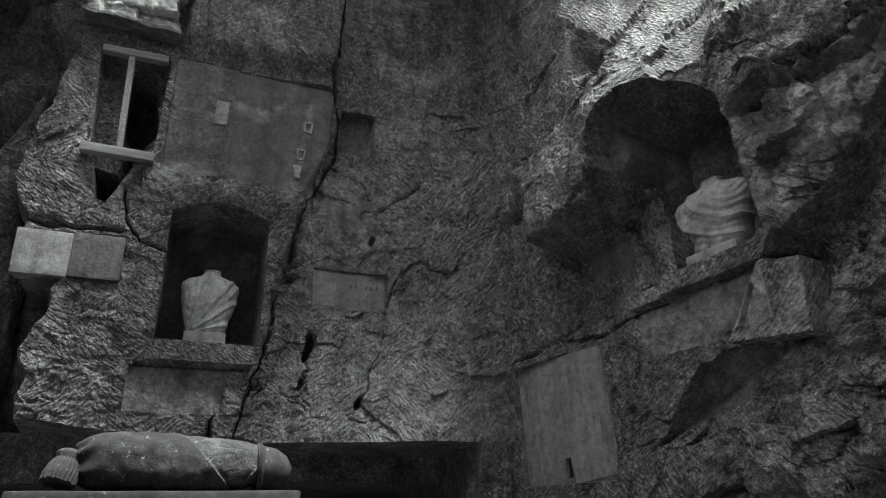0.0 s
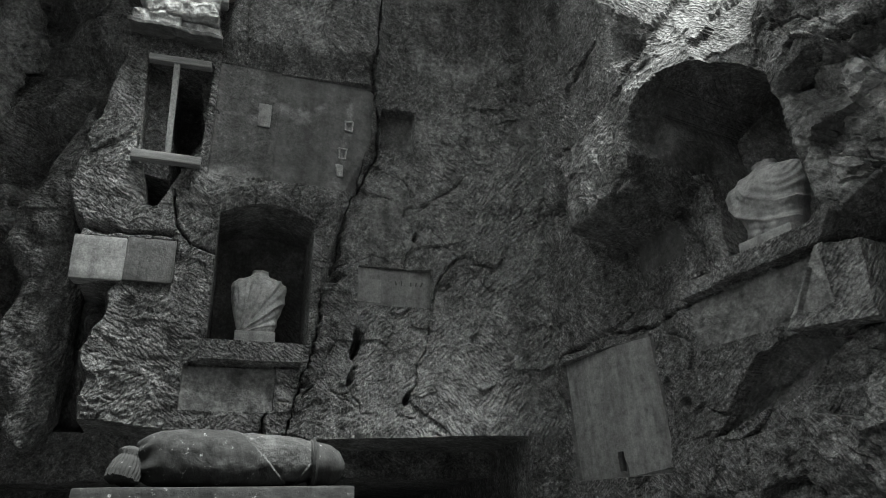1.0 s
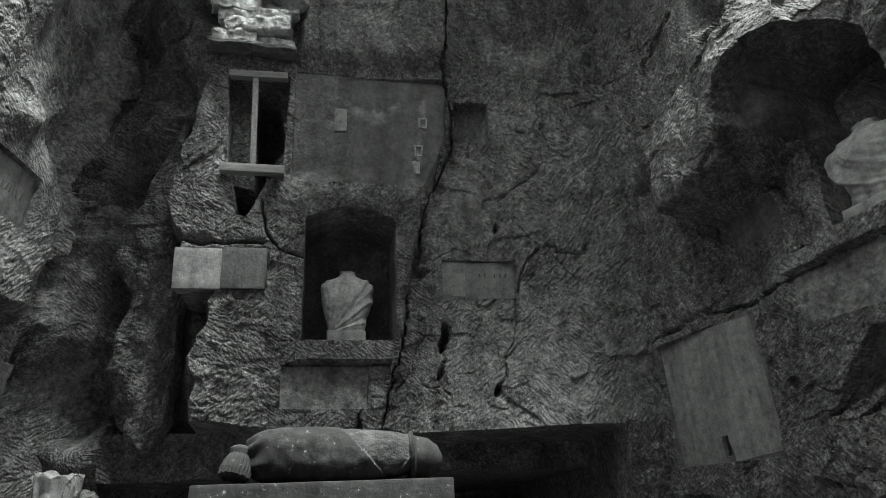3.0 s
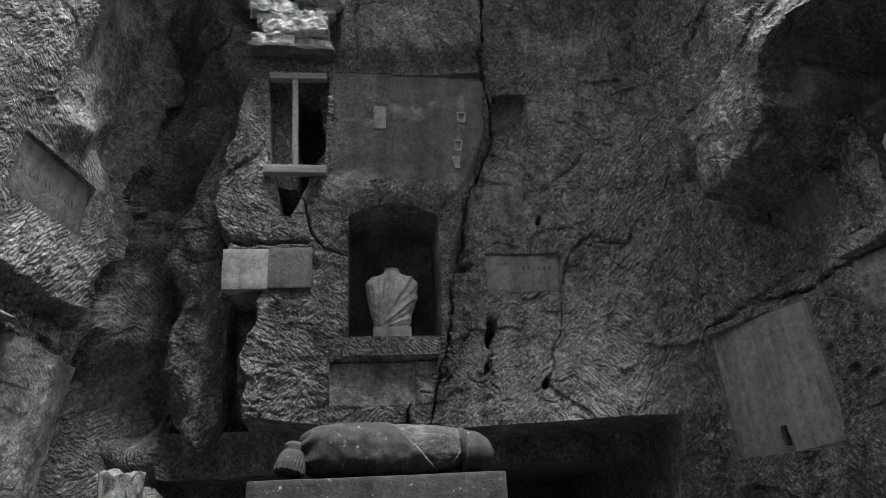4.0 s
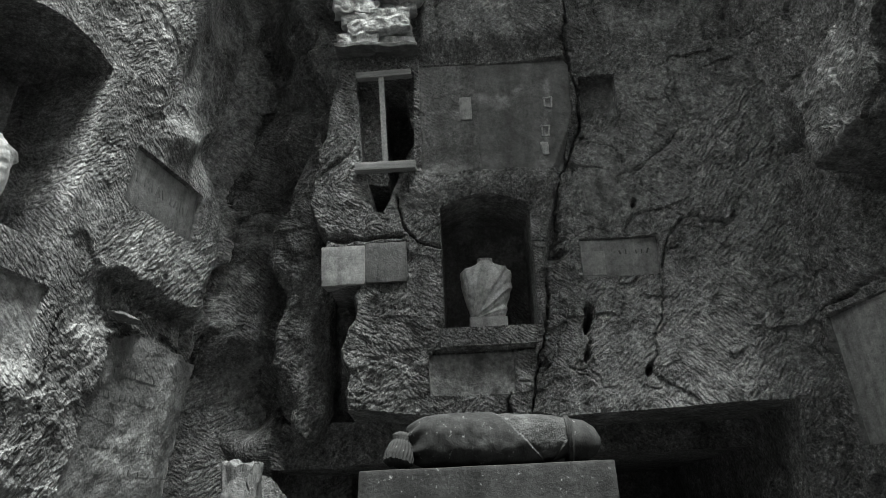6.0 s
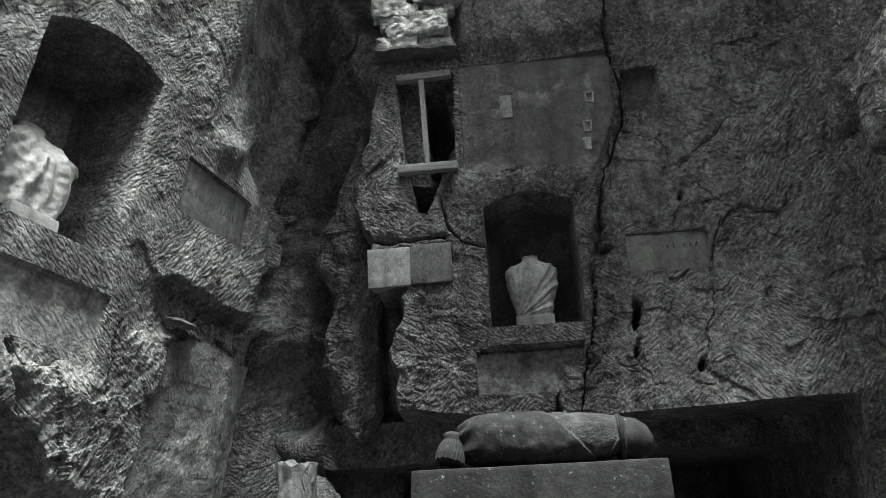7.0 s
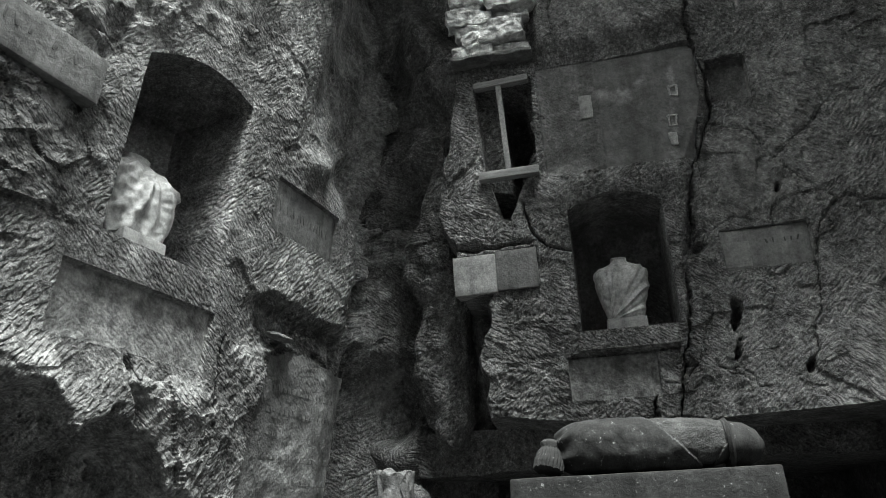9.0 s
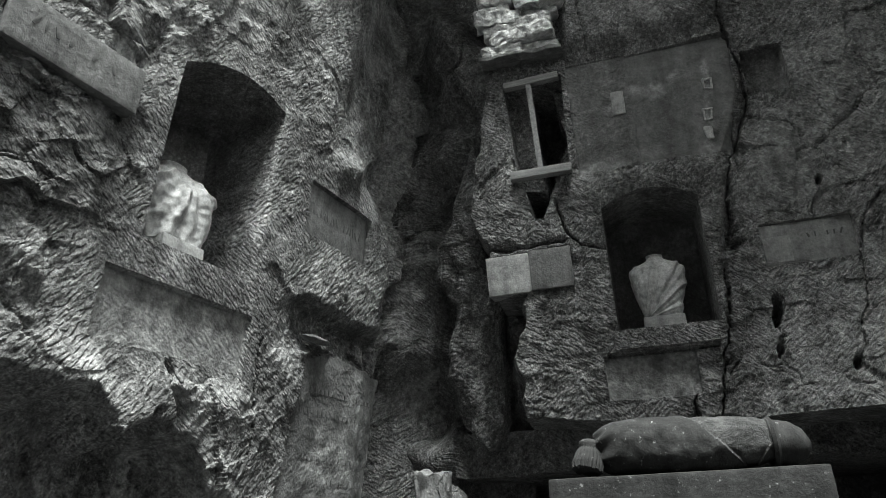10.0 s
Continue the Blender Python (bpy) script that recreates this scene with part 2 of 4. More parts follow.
def relief_wall(name, u_range, v_range, u_core, v_core, cell, place, relief, outlines, top, label):
    """A rock face: a fine sheet over (u, v), pushed out by relief(u, v), which also gives how dressed and how pale it is.
    The sheet's lines are drawn to the outlines, so that cut edges are straight; top: the height of its crest along u."""
    us, vs = spaced(*u_range, u_core, cell), spaced(*v_range, v_core, cell)
    nu, nv = len(us), len(vs)
    u, v = np.meshgrid(us, vs, indexing="ij")
    v = v * np.interp(u, *top) / v_range[1]
    for f in outlines:
        s, e = f(u, v), 1e-4
        gu, gv = (f(u + e, v) - s) / e, (f(u, v + e) - s) / e
        g = np.maximum(gu * gu + gv * gv, 0.3)
        near = np.abs(s) < 0.55 * cell
        u, v = np.where(near, u - s * gu / g, u), np.where(near, v - s * gv / g, v)
    d, dress, pale = relief(u, v)
    xyz = np.stack(place(u, v, d), -1).reshape(-1, 3)
    idx = np.arange(nu * nv).reshape(nu, nv)
    quads = np.stack([idx[:-1, :-1], idx[1:, :-1], idx[1:, 1:], idx[:-1, 1:]], -1).reshape(-1, 4)
    # the mass behind the face
    rim = np.concatenate([idx[:, 0], idx[-1, 1:], idx[-2::-1, -1], idx[0, -2:0:-1]])
    deep = np.stack(place(u, v, np.full(u.shape, -1.6)), -1).reshape(-1, 3)[rim]
    base = len(xyz)
    k = np.arange(len(rim))
    k2 = (k + 1) % len(rim)
    skirt = np.stack([rim[k2], rim[k], base + k, base + k2], -1)
    xyz = np.concatenate([xyz, deep])
    faces = np.concatenate([quads, skirt])
    me = bpy.data.meshes.new(name)
    me.vertices.add(len(xyz))
    me.vertices.foreach_set("co", xyz.ravel())
    me.loops.add(faces.size)
    me.loops.foreach_set("vertex_index", faces.ravel())
    me.polygons.add(len(faces))
    me.polygons.foreach_set("loop_start", np.arange(len(faces)) * 4)
    me.update(calc_edges=True)
    ut, vt = (u + 0.8 * d).ravel(), (v + 0.45 * d).ravel()
    ul, vl = np.append(ut, ut[rim]), np.append(vt, vt[rim])
    uvs = me.uv_layers.new(name="wall")
    uvs.data.foreach_set("uv", np.stack([ul[faces.ravel()], vl[faces.ravel()]], -1).ravel())
    for key, arr in (("dress", dress), ("pale", pale)):
        at = me.attributes.new(key, "FLOAT", "POINT")
        at.data.foreach_set("value", np.append(np.clip(arr, 0, 1).ravel(), np.zeros(len(rim))))
    me.polygons.foreach_set("use_smooth", np.ones(len(faces), bool))
    me.set_sharp_from_angle(angle=radians(50))
    me.validate()
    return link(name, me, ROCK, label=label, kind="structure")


def rough(u, v, seed, angle=35, calm=1.0):
    """The worn rock that all faces share: swells, broken planes of three sizes and the strokes of the pick."""
    wu, wv = u + 0.12 * fbm(u, v, 0.5, seed + 40, 3), v + 0.12 * fbm(u, v, 0.5, seed + 50, 3)
    fa, ea = facets(wu, wv, 0.9, seed)
    fb, eb = facets(wu, wv, 0.31, seed + 9)
    fc, ec = facets(u + 0.02 * fbm(u, v, 0.1, seed + 42, 2), v, 0.11, seed + 19)
    d = calm * (0.10 * fbm(u, v, 1.7, seed + 20, 3) + 0.095 * fa) + (0.3 + 0.7 * calm) * (0.034 * fb + 0.012 * fc) + 0.012 * fbm(u, v, 0.3, seed + 30, 4, 0.55)
    joint_gap = ea + 0.05 * fbm(u, v, 0.12, seed + 36, 3)
    d = d - 0.022 * np.exp(-(joint_gap / 0.018) ** 2) * step01(fbm(u, v, 0.9, seed + 37, 2) - 0.1, 0.4)
    where = step01(fbm(u, v, 1.1, seed + 70, 2), 0.5)
    marks = where * picks(u, v, angle, 0.10, 0.036, seed + 60) + (1 - where) * picks(u, v, angle - 75, 0.09, 0.034, seed + 66)
    return d + 0.0075 * marks * (0.5 + 0.5 * step01(fbm(u, v, 0.7, seed + 77, 2) + 0.2, 0.6))


# ---- the north face: window, niche, tablets, undercut cave ----
LINTEL = 2.55
window_hole = poly((-1.02, 5.18), (-0.45, 5.18), (-0.41, 6.40), (-1.08, 6.42))
window_tail = poly((-0.99, 5.22), (-0.90, 4.76), (-0.80, 4.74), (-0.62, 5.12), (-0.60, 5.22))
niche_n = arch(-0.19, 0.78, 3.45, 4.74, 4.88)
plate_n = box(0.28, 1.42, 5.16, 6.46)
left_tablets = box(-1.47, -0.55, 3.97, 4.41)
under_niche = box(-0.37, 0.50, 2.79, 3.21)
right_tablet = box(1.28, 2.11, 3.94, 4.36)
slot_n = box(1.46, 1.87, 5.76, 6.26)
cave_n = box(-2.2, 3.08, -0.5, LINTEL)
cave_tip = poly((-2.2, 2.5), (0.2, 2.5), (-0.35, 2.60), (-1.02, 2.69), (-2.2, 2.70))


def place_north(u, v, d):
    return u, 6.5 - 0.1405 * (v - 3.6) - d, v


def relief_north(u, v):
    d = rough(u, v, 100, 62, 0.4)
    dress, pale = np.zeros_like(u), np.zeros_like(u)
    # the left block ends at a dark cleft
    edge = np.interp(v, [0, 2.6, 3.3, 3.95, 4.0, 4.45, 4.9, 5.4, 6.5, 7.2, 9.5], [-1.2, -1.28, -1.27, -1.1, -1.46, -1.48, -1.63, -1.58, -1.3, -1.2, -1.1])
    edge = edge + 0.05 * fbm(u, v, 0.3, 171, 3)
    cleft = step01(edge - u, 0.06)
    # dressed plate right of the window, and the plain strip beside it
    strip = inside(box(-0.36, 0.30, 5.14, 6.48), u, v)
    d = np.where(strip, 0.3 * d - 0.03, d)
    dress = np.where(strip, 0.75, dress)
    s = inside(plate_n, u, v) & (u < 1.36 - 0.25 * np.clip(5.9 - v, 0, 1) + 0.03 * vnoise(v / 0.2, v, 5))
    d = np.where(s, 0.14 * d - 0.035, d)
    dress = np.where(s, 0.95, dress)
    # rough band under the plate, bulging over the niche
    d = d + 0.06 * np.exp(-((v - 5.02) / 0.14) ** 2) * (u > -0.5) * (u < 1.2)
    # boulder-like bulge above the plate
    d = d + 0.16 * step01(v - 6.62 + 0.06 * fbm(u, v, 0.4, 130, 2), 0.12) * step01(u + 0.3, 0.1) * step01(1.45 - u, 0.1)
    d = d + 0.20 * np.clip((3.9 - v) / 1.35, 0, 1) * step01(u - 1.15, 0.35)
    # right half: set back behind a long joint, with a slot and worn blocks
    joint = np.interp(v, [2.5, 3.4, 4.4, 5.2, 5.9, 6.6, 7.4], [0.62, 0.83, 0.98, 1.13, 1.45, 1.36, 1.34])
    d = d - 0.10 * step01(u - joint, 0.05)
    d = np.where(inside(slot_n, u, v), 0.3 * d - 0.20, d)
    dress = np.where(inside(slot_n, u, v), 0.6, dress)
    worn = np.exp(-((u - 1.62) / 0.38) ** 2 - ((v - 4.95) / 0.45) ** 2)
    d = d * (1 - 0.6 * worn) + 0.05 * worn
    dress = np.maximum(dress, 0.75 * worn)
    # swelling buttress towards the east corner, and the smooth low part over the cave
    d = d + 0.28 * step01(u - 2.15 - 0.12 * (v - 3.0), 0.7) * step01(6.8 - v, 1.6)
    d = crack(d, u, v, [(1.34, 9.0), (1.36, 7.3), (1.28, 6.7), (1.45, 6.1), (1.42, 5.6), (1.18, 5.1), (1.0, 4.4), (0.84, 3.5), (0.62, 2.5)], 0.014, 0.10, 1)
    d = crack(d, u, v, [(1.42, 5.5), (1.75, 5.36), (2.05, 4.9), (2.4, 4.4), (2.75, 4.1)], 0.008, 0.03, 2)
    d = crack(d, u, v, [(0.48, 3.3), (0.45, 3.0), (0.40, 2.6)], 0.02, 0.10, 3)
    d = crack(d, u, v, [(2.22, 4.4), (2.12, 3.9), (2.05, 3.5), (1.93, 3.2), (1.80, 2.9)], 0.008, 0.045, 4)
    d = crack(d, u, v, [(-0.64, 4.95), (-0.58, 4.55), (-0.45, 4.42), (-0.18, 4.33)], 0.012, 0.09, 5, 0.015)
    d = crack(d, u, v, [(-1.45, 4.5), (-1.0, 4.46), (-0.62, 4.48)], 0.02, 0.09, 6, 0.02)
    d = crack(d, u, v, [(1.25, 5.56), (1.46, 5.52)], 0.012, 0.08, 8, 0.01)
    # sockets
    for cu, cv, ru, rv, dep in ((1.29, 3.48, 0.04, 0.15, 0.30), (1.24, 3.12, 0.03, 0.07, 0.16), (1.82, 2.93, 0.035, 0.06, 0.2), (1.90, 4.71, 0.022, 0.035, 0.15), (1.05, 4.2, 0.07, 0.05, 0.09)):
        r = np.hypot((u - cu - 0.02 * np.sin((v - cv) * 14)) / ru, (v - cv) / rv) + 0.35 * fbm(u, v, 0.09, 145, 3)
        d = d - dep * step01(1 - r, 0.5)
    # sill band under the niche, tablets' beds
    band = inside(box(-0.24, 0.74, 3.24, 3.45), u, v)
    d = np.where(band, 0.35 * d + 0.075, d)
    lip = inside(box(-0.34, 0.72, 3.205, 3.24), u, v)
    d = np.where(lip, -0.05, d)
    for f, lev, dr in ((under_niche, -0.035, 0.9), (right_tablet, -0.11, 0.9), (left_tablets, -0.03, 0.5)):
        s = inside(f, u, v)
        d, dress = np.where(s, 0.15 * d + lev, d), np.where(s, dr, dress)
    d = d - 0.95 * cleft * (1 + 0.3 * fbm(u, v, 0.6, 181, 2))
    # openings
    s = inside(niche_n, u, v)
    d, dress = np.where(s, -0.72 - 0.14 * np.clip(1 - ((u - 0.3) / 0.5) ** 2, 0, 1) + 0.01 * fbm(u, v, 0.2, 161, 3), d), np.where(s, 0.7, dress)
    s = inside(window_hole, u, v) | inside(window_tail, u, v)
    d = np.where(s, -0.95 + (0.70 - 0.5 * (u + 1.0)) * step01(-0.76 - u - 0.04 * (v - 5.8) + 0.02 * fbm(u, v, 0.2, 168, 3), 0.03) * (v > 5.2), d)
    rag = inside(window_hole, u, v) & (u > -0.50 - 0.10 * np.clip(5.75 - v, 0, 0.5) - 0.06 * vnoise(v / 0.3, v, 169))
    d = np.where(rag, -0.22, d)
    # an unseen brow is added high above to shade the face, open over the rubble
    d = d + 2.4 * step01(v - 8.95, 0.5) * (step01(u - 0.2, 0.5) + step01(-0.75 - u, 0.3))
    s = inside(cave_n, u, v) | inside(cave_tip, u, v)
    d = np.where(s, np.where(v > 2.24 + 0.04 * fbm(u, v, 0.5, 151, 3), -0.75, -4.2) + 0.06 * fbm(u, v, 0.6, 152, 3), d)
    pale = np.exp(-(line_gap(u, v, [(1.10, 6.2), (1.0, 5.2), (0.98, 5.0)], 0.03, 9) / 0.035) ** 2) * 0.55
    pale = np.maximum(pale, 0.9 * inside(poly((-0.78, 4.80), (-0.70, 4.80), (-0.50, 5.18), (-0.62, 5.16)), u, v))
    pale = np.maximum(pale, 0.5 * step01(fbm(u, v, 0.5, 191, 4) - 0.55, 0.3))
    pale = np.maximum(pale, 0.7 * inside(under_niche, u, v))
    pale = np.maximum(pale, 0.38 * step01(u - 1.1 + 0.2 * fbm(u, v, 0.5, 195, 3), 0.3) * step01(5.4 - v + 0.5 * (u - 1.6) + 0.3 * fbm(u, v, 0.6, 196, 3), 0.6) * (v > LINTEL))
    return d, dress, pale


relief_wall("wall_north", (-3.2, 4.4), (0.0, 9.5), (-2.2, 3.7), (1.9, 7.9), 0.0115, place_north, relief_north,
            [window_hole, niche_n, plate_n, left_tablets, under_niche, right_tablet, slot_n, cave_n, box(-0.24, 0.74, 3.24, 3.45)],
            ([-3.2, 4.4], [9.5, 9.5]), "dark weathered tuff cliff face with niche, tablets and square window hole")


# ---- the west face: niche, tablets, leaning slab ----
niche_w = arch(3.30, 4.42, 3.62, 5.18, 5.34, 0.10)
tablet_w = box(4.93, 5.97, 4.31, 4.85)
long_tablet_w = box(3.10, 4.47, 2.86, 3.35)
slab_w = poly((4.80, 0.3), (6.48, 0.3), (6.62, 3.23), (5.66, 3.30), (5.26, 3.16))


def place_west(u, v, d):
    return -3.76 + 0.176 * u + 0.105 * (v - 4.1) + 0.85 * np.clip(u - 6.6, 0, 3) + d, u - 0.17 * d, v


def relief_west(u, v):
    d = rough(u, v, 200, -58, 0.25)
    dress, pale = np.zeros_like(u), np.zeros_like(u)
    # above the tablet the face turns away towards the corner, with a slanting rib across it
    d = d - 0.36 * step01(u - 5.75 - 0.05 * fbm(u, v, 0.5, 231, 2), 0.75) * step01(v - 5.15, 0.5)
    d = d + 0.10 * np.exp(-(line_gap(u, v, [(6.5, 6.1), (5.95, 5.6), (5.4, 5.15)], 0.04, 232) / 0.16) ** 2)
    w = (u - 5.6) - 0.42 * (v - 4.5)
    d = d - 0.08 * np.exp(-(w + 0.75) ** 2 / 0.05) * step01(v - 5.4, 0.4)
    # block over the slab with a broken underside, and the hollow beneath it
    foot = np.interp(u, [4.8, 5.06, 5.85, 6.5], [3.56, 3.72, 3.62, 3.66]) + 0.04 * fbm(u, v, 0.25, 233, 3)
    block = step01(u - 5.05, 0.35) * step01(6.5 - u, 0.05)
    under = block * step01(foot - v, 0.05)
    d = d + 0.06 * block * step01(v - foot, 0.05) * step01(5.0 - v, 1.2) - 0.15 * under * step01(v - 3.22, 0.22)
    d = d + 0.06 * facets(u, v, 0.16, 236)[0] * under * step01(v - 3.3, 0.1)
    # rim of the niche and its sill
    d = d + 0.05 * np.exp(-((v - 3.52) / 0.12) ** 2) * step01(u - 3.1, 0.1) * step01(4.5 - u, 0.1)
    # broken chunk under the long tablet, hollow below
    low = np.interp(u, [2.7, 3.06, 3.28, 3.48, 3.7, 4.08, 4.3], [2.50, 2.50, 2.38, 2.22, 2.42, 2.22, 1.9]) + 0.05 * fbm(u, v, 0.2, 244, 3)
    d = d + 0.08 * step01(2.86 - v, 0.12) * step01(4.5 - u, 0.3) - 0.55 * step01(low - v, 0.10) * step01(4.4 - u, 0.3)
    fa, ed = facets(u, v, 0.55, 260)
    d = d + 0.10 * fa * step01(2.85 - v, 0.2) * step01(4.9 - u, 0.4)
    # ragged rock towards the mouth
    d = d + (0.06 * facets(u, v, 0.33, 270)[0] + 0.035 * fbm(u, v, 0.25, 271, 3)) * step01(3.2 + 0.3 * (v - 4.2) - u, 0.4)
    # cracks
    # the corner falls back; an unseen high brow is added to shade it
    d = d - 0.30 * step01(u - 6.55, 0.35) * step01(6.2 - v, 0.8) + 1.7 * step01(v - 8.95, 0.3) * step01(u - 6.0, 0.4)
    d = d - 0.45 * step01(u - 6.68, 0.07) * step01(3.4 - v, 0.3)
    d = crack(d, u, v, [(6.79, 9), (6.83, 7.6), (7.09, 7.0), (7.12, 5.92), (7.01, 5.17), (6.92, 4.6), (6.9, 4.42), (6.6, 4.1), (6.5, 3.7)], 0.05, 0.40, 21)
    d = crack(d, u, v, [(7.3, 6.0), (7.05, 4.9), (6.75, 3.9), (6.9, 3.2), (6.7, 2.4)], 0.045, 0.32, 22)
    for f in (tablet_w, long_tablet_w, niche_w):
        d = d * (1 - 0.8 * step01(0.24 - f(u, v), 0.22) * step01(v - 2.7, 0.15))
    d = crack(d, u, v, [(3.75, 2.86), (3.9, 2.5), (4.05, 2.0), (4.1, 1.4)], 0.02, 0.12, 23)
    d = crack(d, u, v, [(4.6, 3.2), (4.66, 2.6), (4.7, 2.2)], 0.015, 0.06, 24)
    d = crack(d, u, v, [(2.2, 4.9), (3.0, 4.95), (3.1, 5.3), (3.0, 6.2)], 0.014, 0.06, 25)
    for f, lev, dr in ((tablet_w, -0.05, 0.95), (long_tablet_w, -0.05, 0.7)):
        s = inside(f, u, v)
        d, dress = np.where(s, 0.12 * d + lev, d), np.where(s, dr, dress)
    # the dressed slab, flush with the rock and worn at its edges
    s = slab_w(u, v) < 0.02 * fbm(u, v, 0.12, 291, 3)
    d = np.where(s, 0.18 * d - 0.05 - 0.16 * np.clip(u - 6.2, 0, 0.5) + 0.010 * fbm(u, v, 0.22, 292, 3), d)
    dress = np.where(s, 0.85, dress)
    d = d + 0.07 * np.exp(-(line_gap(u, v, [(5.2, 3.2), (5.45, 3.36), (5.6, 3.34)], 0.02, 293) / 0.035) ** 2)
    s = inside(niche_w, u, v)
    d, dress = np.where(s, -0.90 - 0.16 * np.clip(1 - ((u - 3.85) / 0.55) ** 2, 0, 1) + 0.02 * fbm(u, v, 0.2, 261, 3), d), np.where(s, 0.5, dress)
    pale = 0.6 * inside(long_tablet_w, u, v) + 0.7 * step01(fbm(u, v, 0.45, 281, 4) - 0.55 + 0.35 * np.clip(u - 4.6, 0, 1), 0.35)
    return d, dress, pale


# its unseen southern run, u below -1.5, is added to block low sky light
west = relief_wall("wall_west", (-6.5, 8.6), (0.0, 9.5), (1.9, 7.5), (1.4, 8.0), 0.012, place_west, relief_west, [niche_w, tablet_w, long_tablet_w, slab_w], ([-6.5, 2, 3, 4.9, 7, 8.6], [5.0, 5.8, 6.5, 7.7, 9.1, 9.5]),
            "grey picked tuff wall with arched niche and recessed tablets")


# ---- the east face: spur, ragged niche, tablets ----
niche_e = arch(3.06, 4.12, 3.62, 4.95, 5.30, 0.16)
apse_e = poly((3.06, 4.38), (4.22, 4.62), (4.27, 4.88), (4.17, 5.12), (3.95, 5.27), (3.65, 5.29), (3.29, 5.11), (3.14, 4.75))
panel_e = poly((4.92, 2.06), (6.22, 2.10), (6.16, 3.28), (4.93, 3.31))
tablet_e = box(3.10, 4.40, 2.97, 3.40)
dark_tablet_e = box(4.55, 5.15, 3.98, 4.32)
corbel_e = poly((2.87, 2.80), (3.50, 2.88), (3.13, 3.40), (2.86, 3.37))
facet_e = poly((3.10, 2.98), (3.40, 2.95), (3.20, 3.28))
hollow_e = poly((3.19, 2.77), (3.68, 2.47), (4.42, 2.28), (4.06, 2.64), (3.82, 2.84), (3.52, 2.88))


def place_east(u, v, d):
    return 4.5 - 0.176 * u - 0.0524 * (v - 4.1) - d, u - 0.17 * d, v


def relief_east(u, v):
    d = rough(u, v, 300, 50, 0.8)
    dress, pale = np.zeros_like(u), np.zeros_like(u)
    # the spur: a mass that hangs out over the dark bay beside the niche; its top leans back
    foot = np.interp(u, [4.1, 4.22, 4.38, 4.83, 5.27, 5.5], [4.9, 4.68, 4.46, 4.37, 4.33, 4.42]) + 0.03 * fbm(u, v, 0.2, 333, 3)
    side = np.interp(v, [4.3, 5.2, 5.4, 5.56, 5.72, 6.2, 7.0, 8.0], [5.26, 5.34, 4.86, 4.47, 4.05, 3.85, 3.45, 3.0]) + 0.035 * fbm(u, v, 0.22, 334, 3)
    spur = step01(v - foot, 0.02) * step01(side - u, 0.06) * step01(u - 3.7, 0.5)
    d = d + 0.46 * spur * np.clip(1.0 - 0.45 * np.clip(v - 5.0, 0, 2), 0.25, 1)
    grooves = vnoise(u / 0.055 + 0.8 * v, v / 0.5, 336) + 0.5 * vnoise(u / 0.028 + 1.6 * v, v / 0.3, 337)
    d = d + 0.020 * grooves * spur * step01(5.5 - v, 0.3)
    d = d - 0.24 * np.exp(-((u - side - 0.10) / 0.07) ** 2) * step01(v - 4.25, 0.1) * step01(5.5 - v, 0.2)
    # ribs behind it, running up and back
    rib = np.interp(v, [4.9, 5.6, 5.98, 6.23, 7.0, 8.0], [5.75, 5.68, 4.92, 4.72, 4.45, 4.1]) + 0.04 * fbm(u, v, 0.3, 343, 3)
    d = d + 0.20 * step01(rib - u, 0.06) * step01(v - 5.0, 0.2) * step01(u - side, 0.08)
    d = d - 0.24 * np.exp(-(np.hypot((u - 4.34) / 0.10, (v - 6.08) / 0.14)) ** 2)
    # over the niche the face leans back to the light
    d = d - 0.42 * np.clip(v - 5.3, 0, 1.6) * step01(4.2 - u, 0.4)
    # the bay's back
    bay = step01(foot - v, 0.05) * step01(5.5 - u, 0.15) * step01(v - 3.5, 0.3) * step01(u - 4.05, 0.05)
    d = d - 0.30 * bay
    s = inside(dark_tablet_e, u, v)
    d, dress = np.where(s, 0.1 * d - 0.33, d), np.where(s, 0.8, dress)
    # ledge under the niche; rock to the south of it, with the diagonal edge of a hollow
    d = np.where(inside(box(2.9, 4.44, 3.42, 3.60), u, v), 0.6 * d + 0.11, d)
    below = v - np.interp(u, [0.4, 1.2, 2.08, 2.52, 2.99, 3.1], [6.0, 5.0, 4.15, 3.78, 3.43, 3.3]) + 0.03 * fbm(u, v, 0.25, 341, 3)
    south = step01(3.06 - u, 0.06) * step01(v - 2.4, 0.3)
    d = d + 0.09 * step01(below, 0.05) * step01(3.08 - u, 0.06) - 0.26 * step01(-below, 0.05) * step01(below + 0.42, 0.22) * south
    strip = step01(below - 0.03, 0.03) * step01(3.05 - u, 0.05) * step01(4.62 - v, 0.05)
    dress = np.maximum(dress, 0.55 * strip)
    d = d + 0.16 * step01(v - 4.62 - 0.05 * fbm(u, v, 0.3, 345, 3), 0.03) * step01(3.0 - u, 0.2)
    # under the tablet the rock falls back along a slanting line
    s = hollow_e(u, v) < 0.02 * fbm(u, v, 0.15, 351, 2)
    d = np.where(s, 0.3 * d - 0.10 - 0.75 * np.clip(-hollow_e(u, v), 0, 0.3), d)
    dress = np.where(s, 0.5, dress)
    fa, ed = facets(u + 0.1 * fbm(u, v, 0.3, 361, 2), v, 0.45, 360)
    lowr = step01(2.6 - v - 0.35 * (u - 3.2), 0.25) * step01(4.4 - u, 0.3)
    d = d + (0.14 * fa + 0.06 * fbm(u, v, 0.18, 362, 3)) * lowr + 0.30 * step01(2.25 - v, 0.3) * step01(4.2 - u, 0.4)
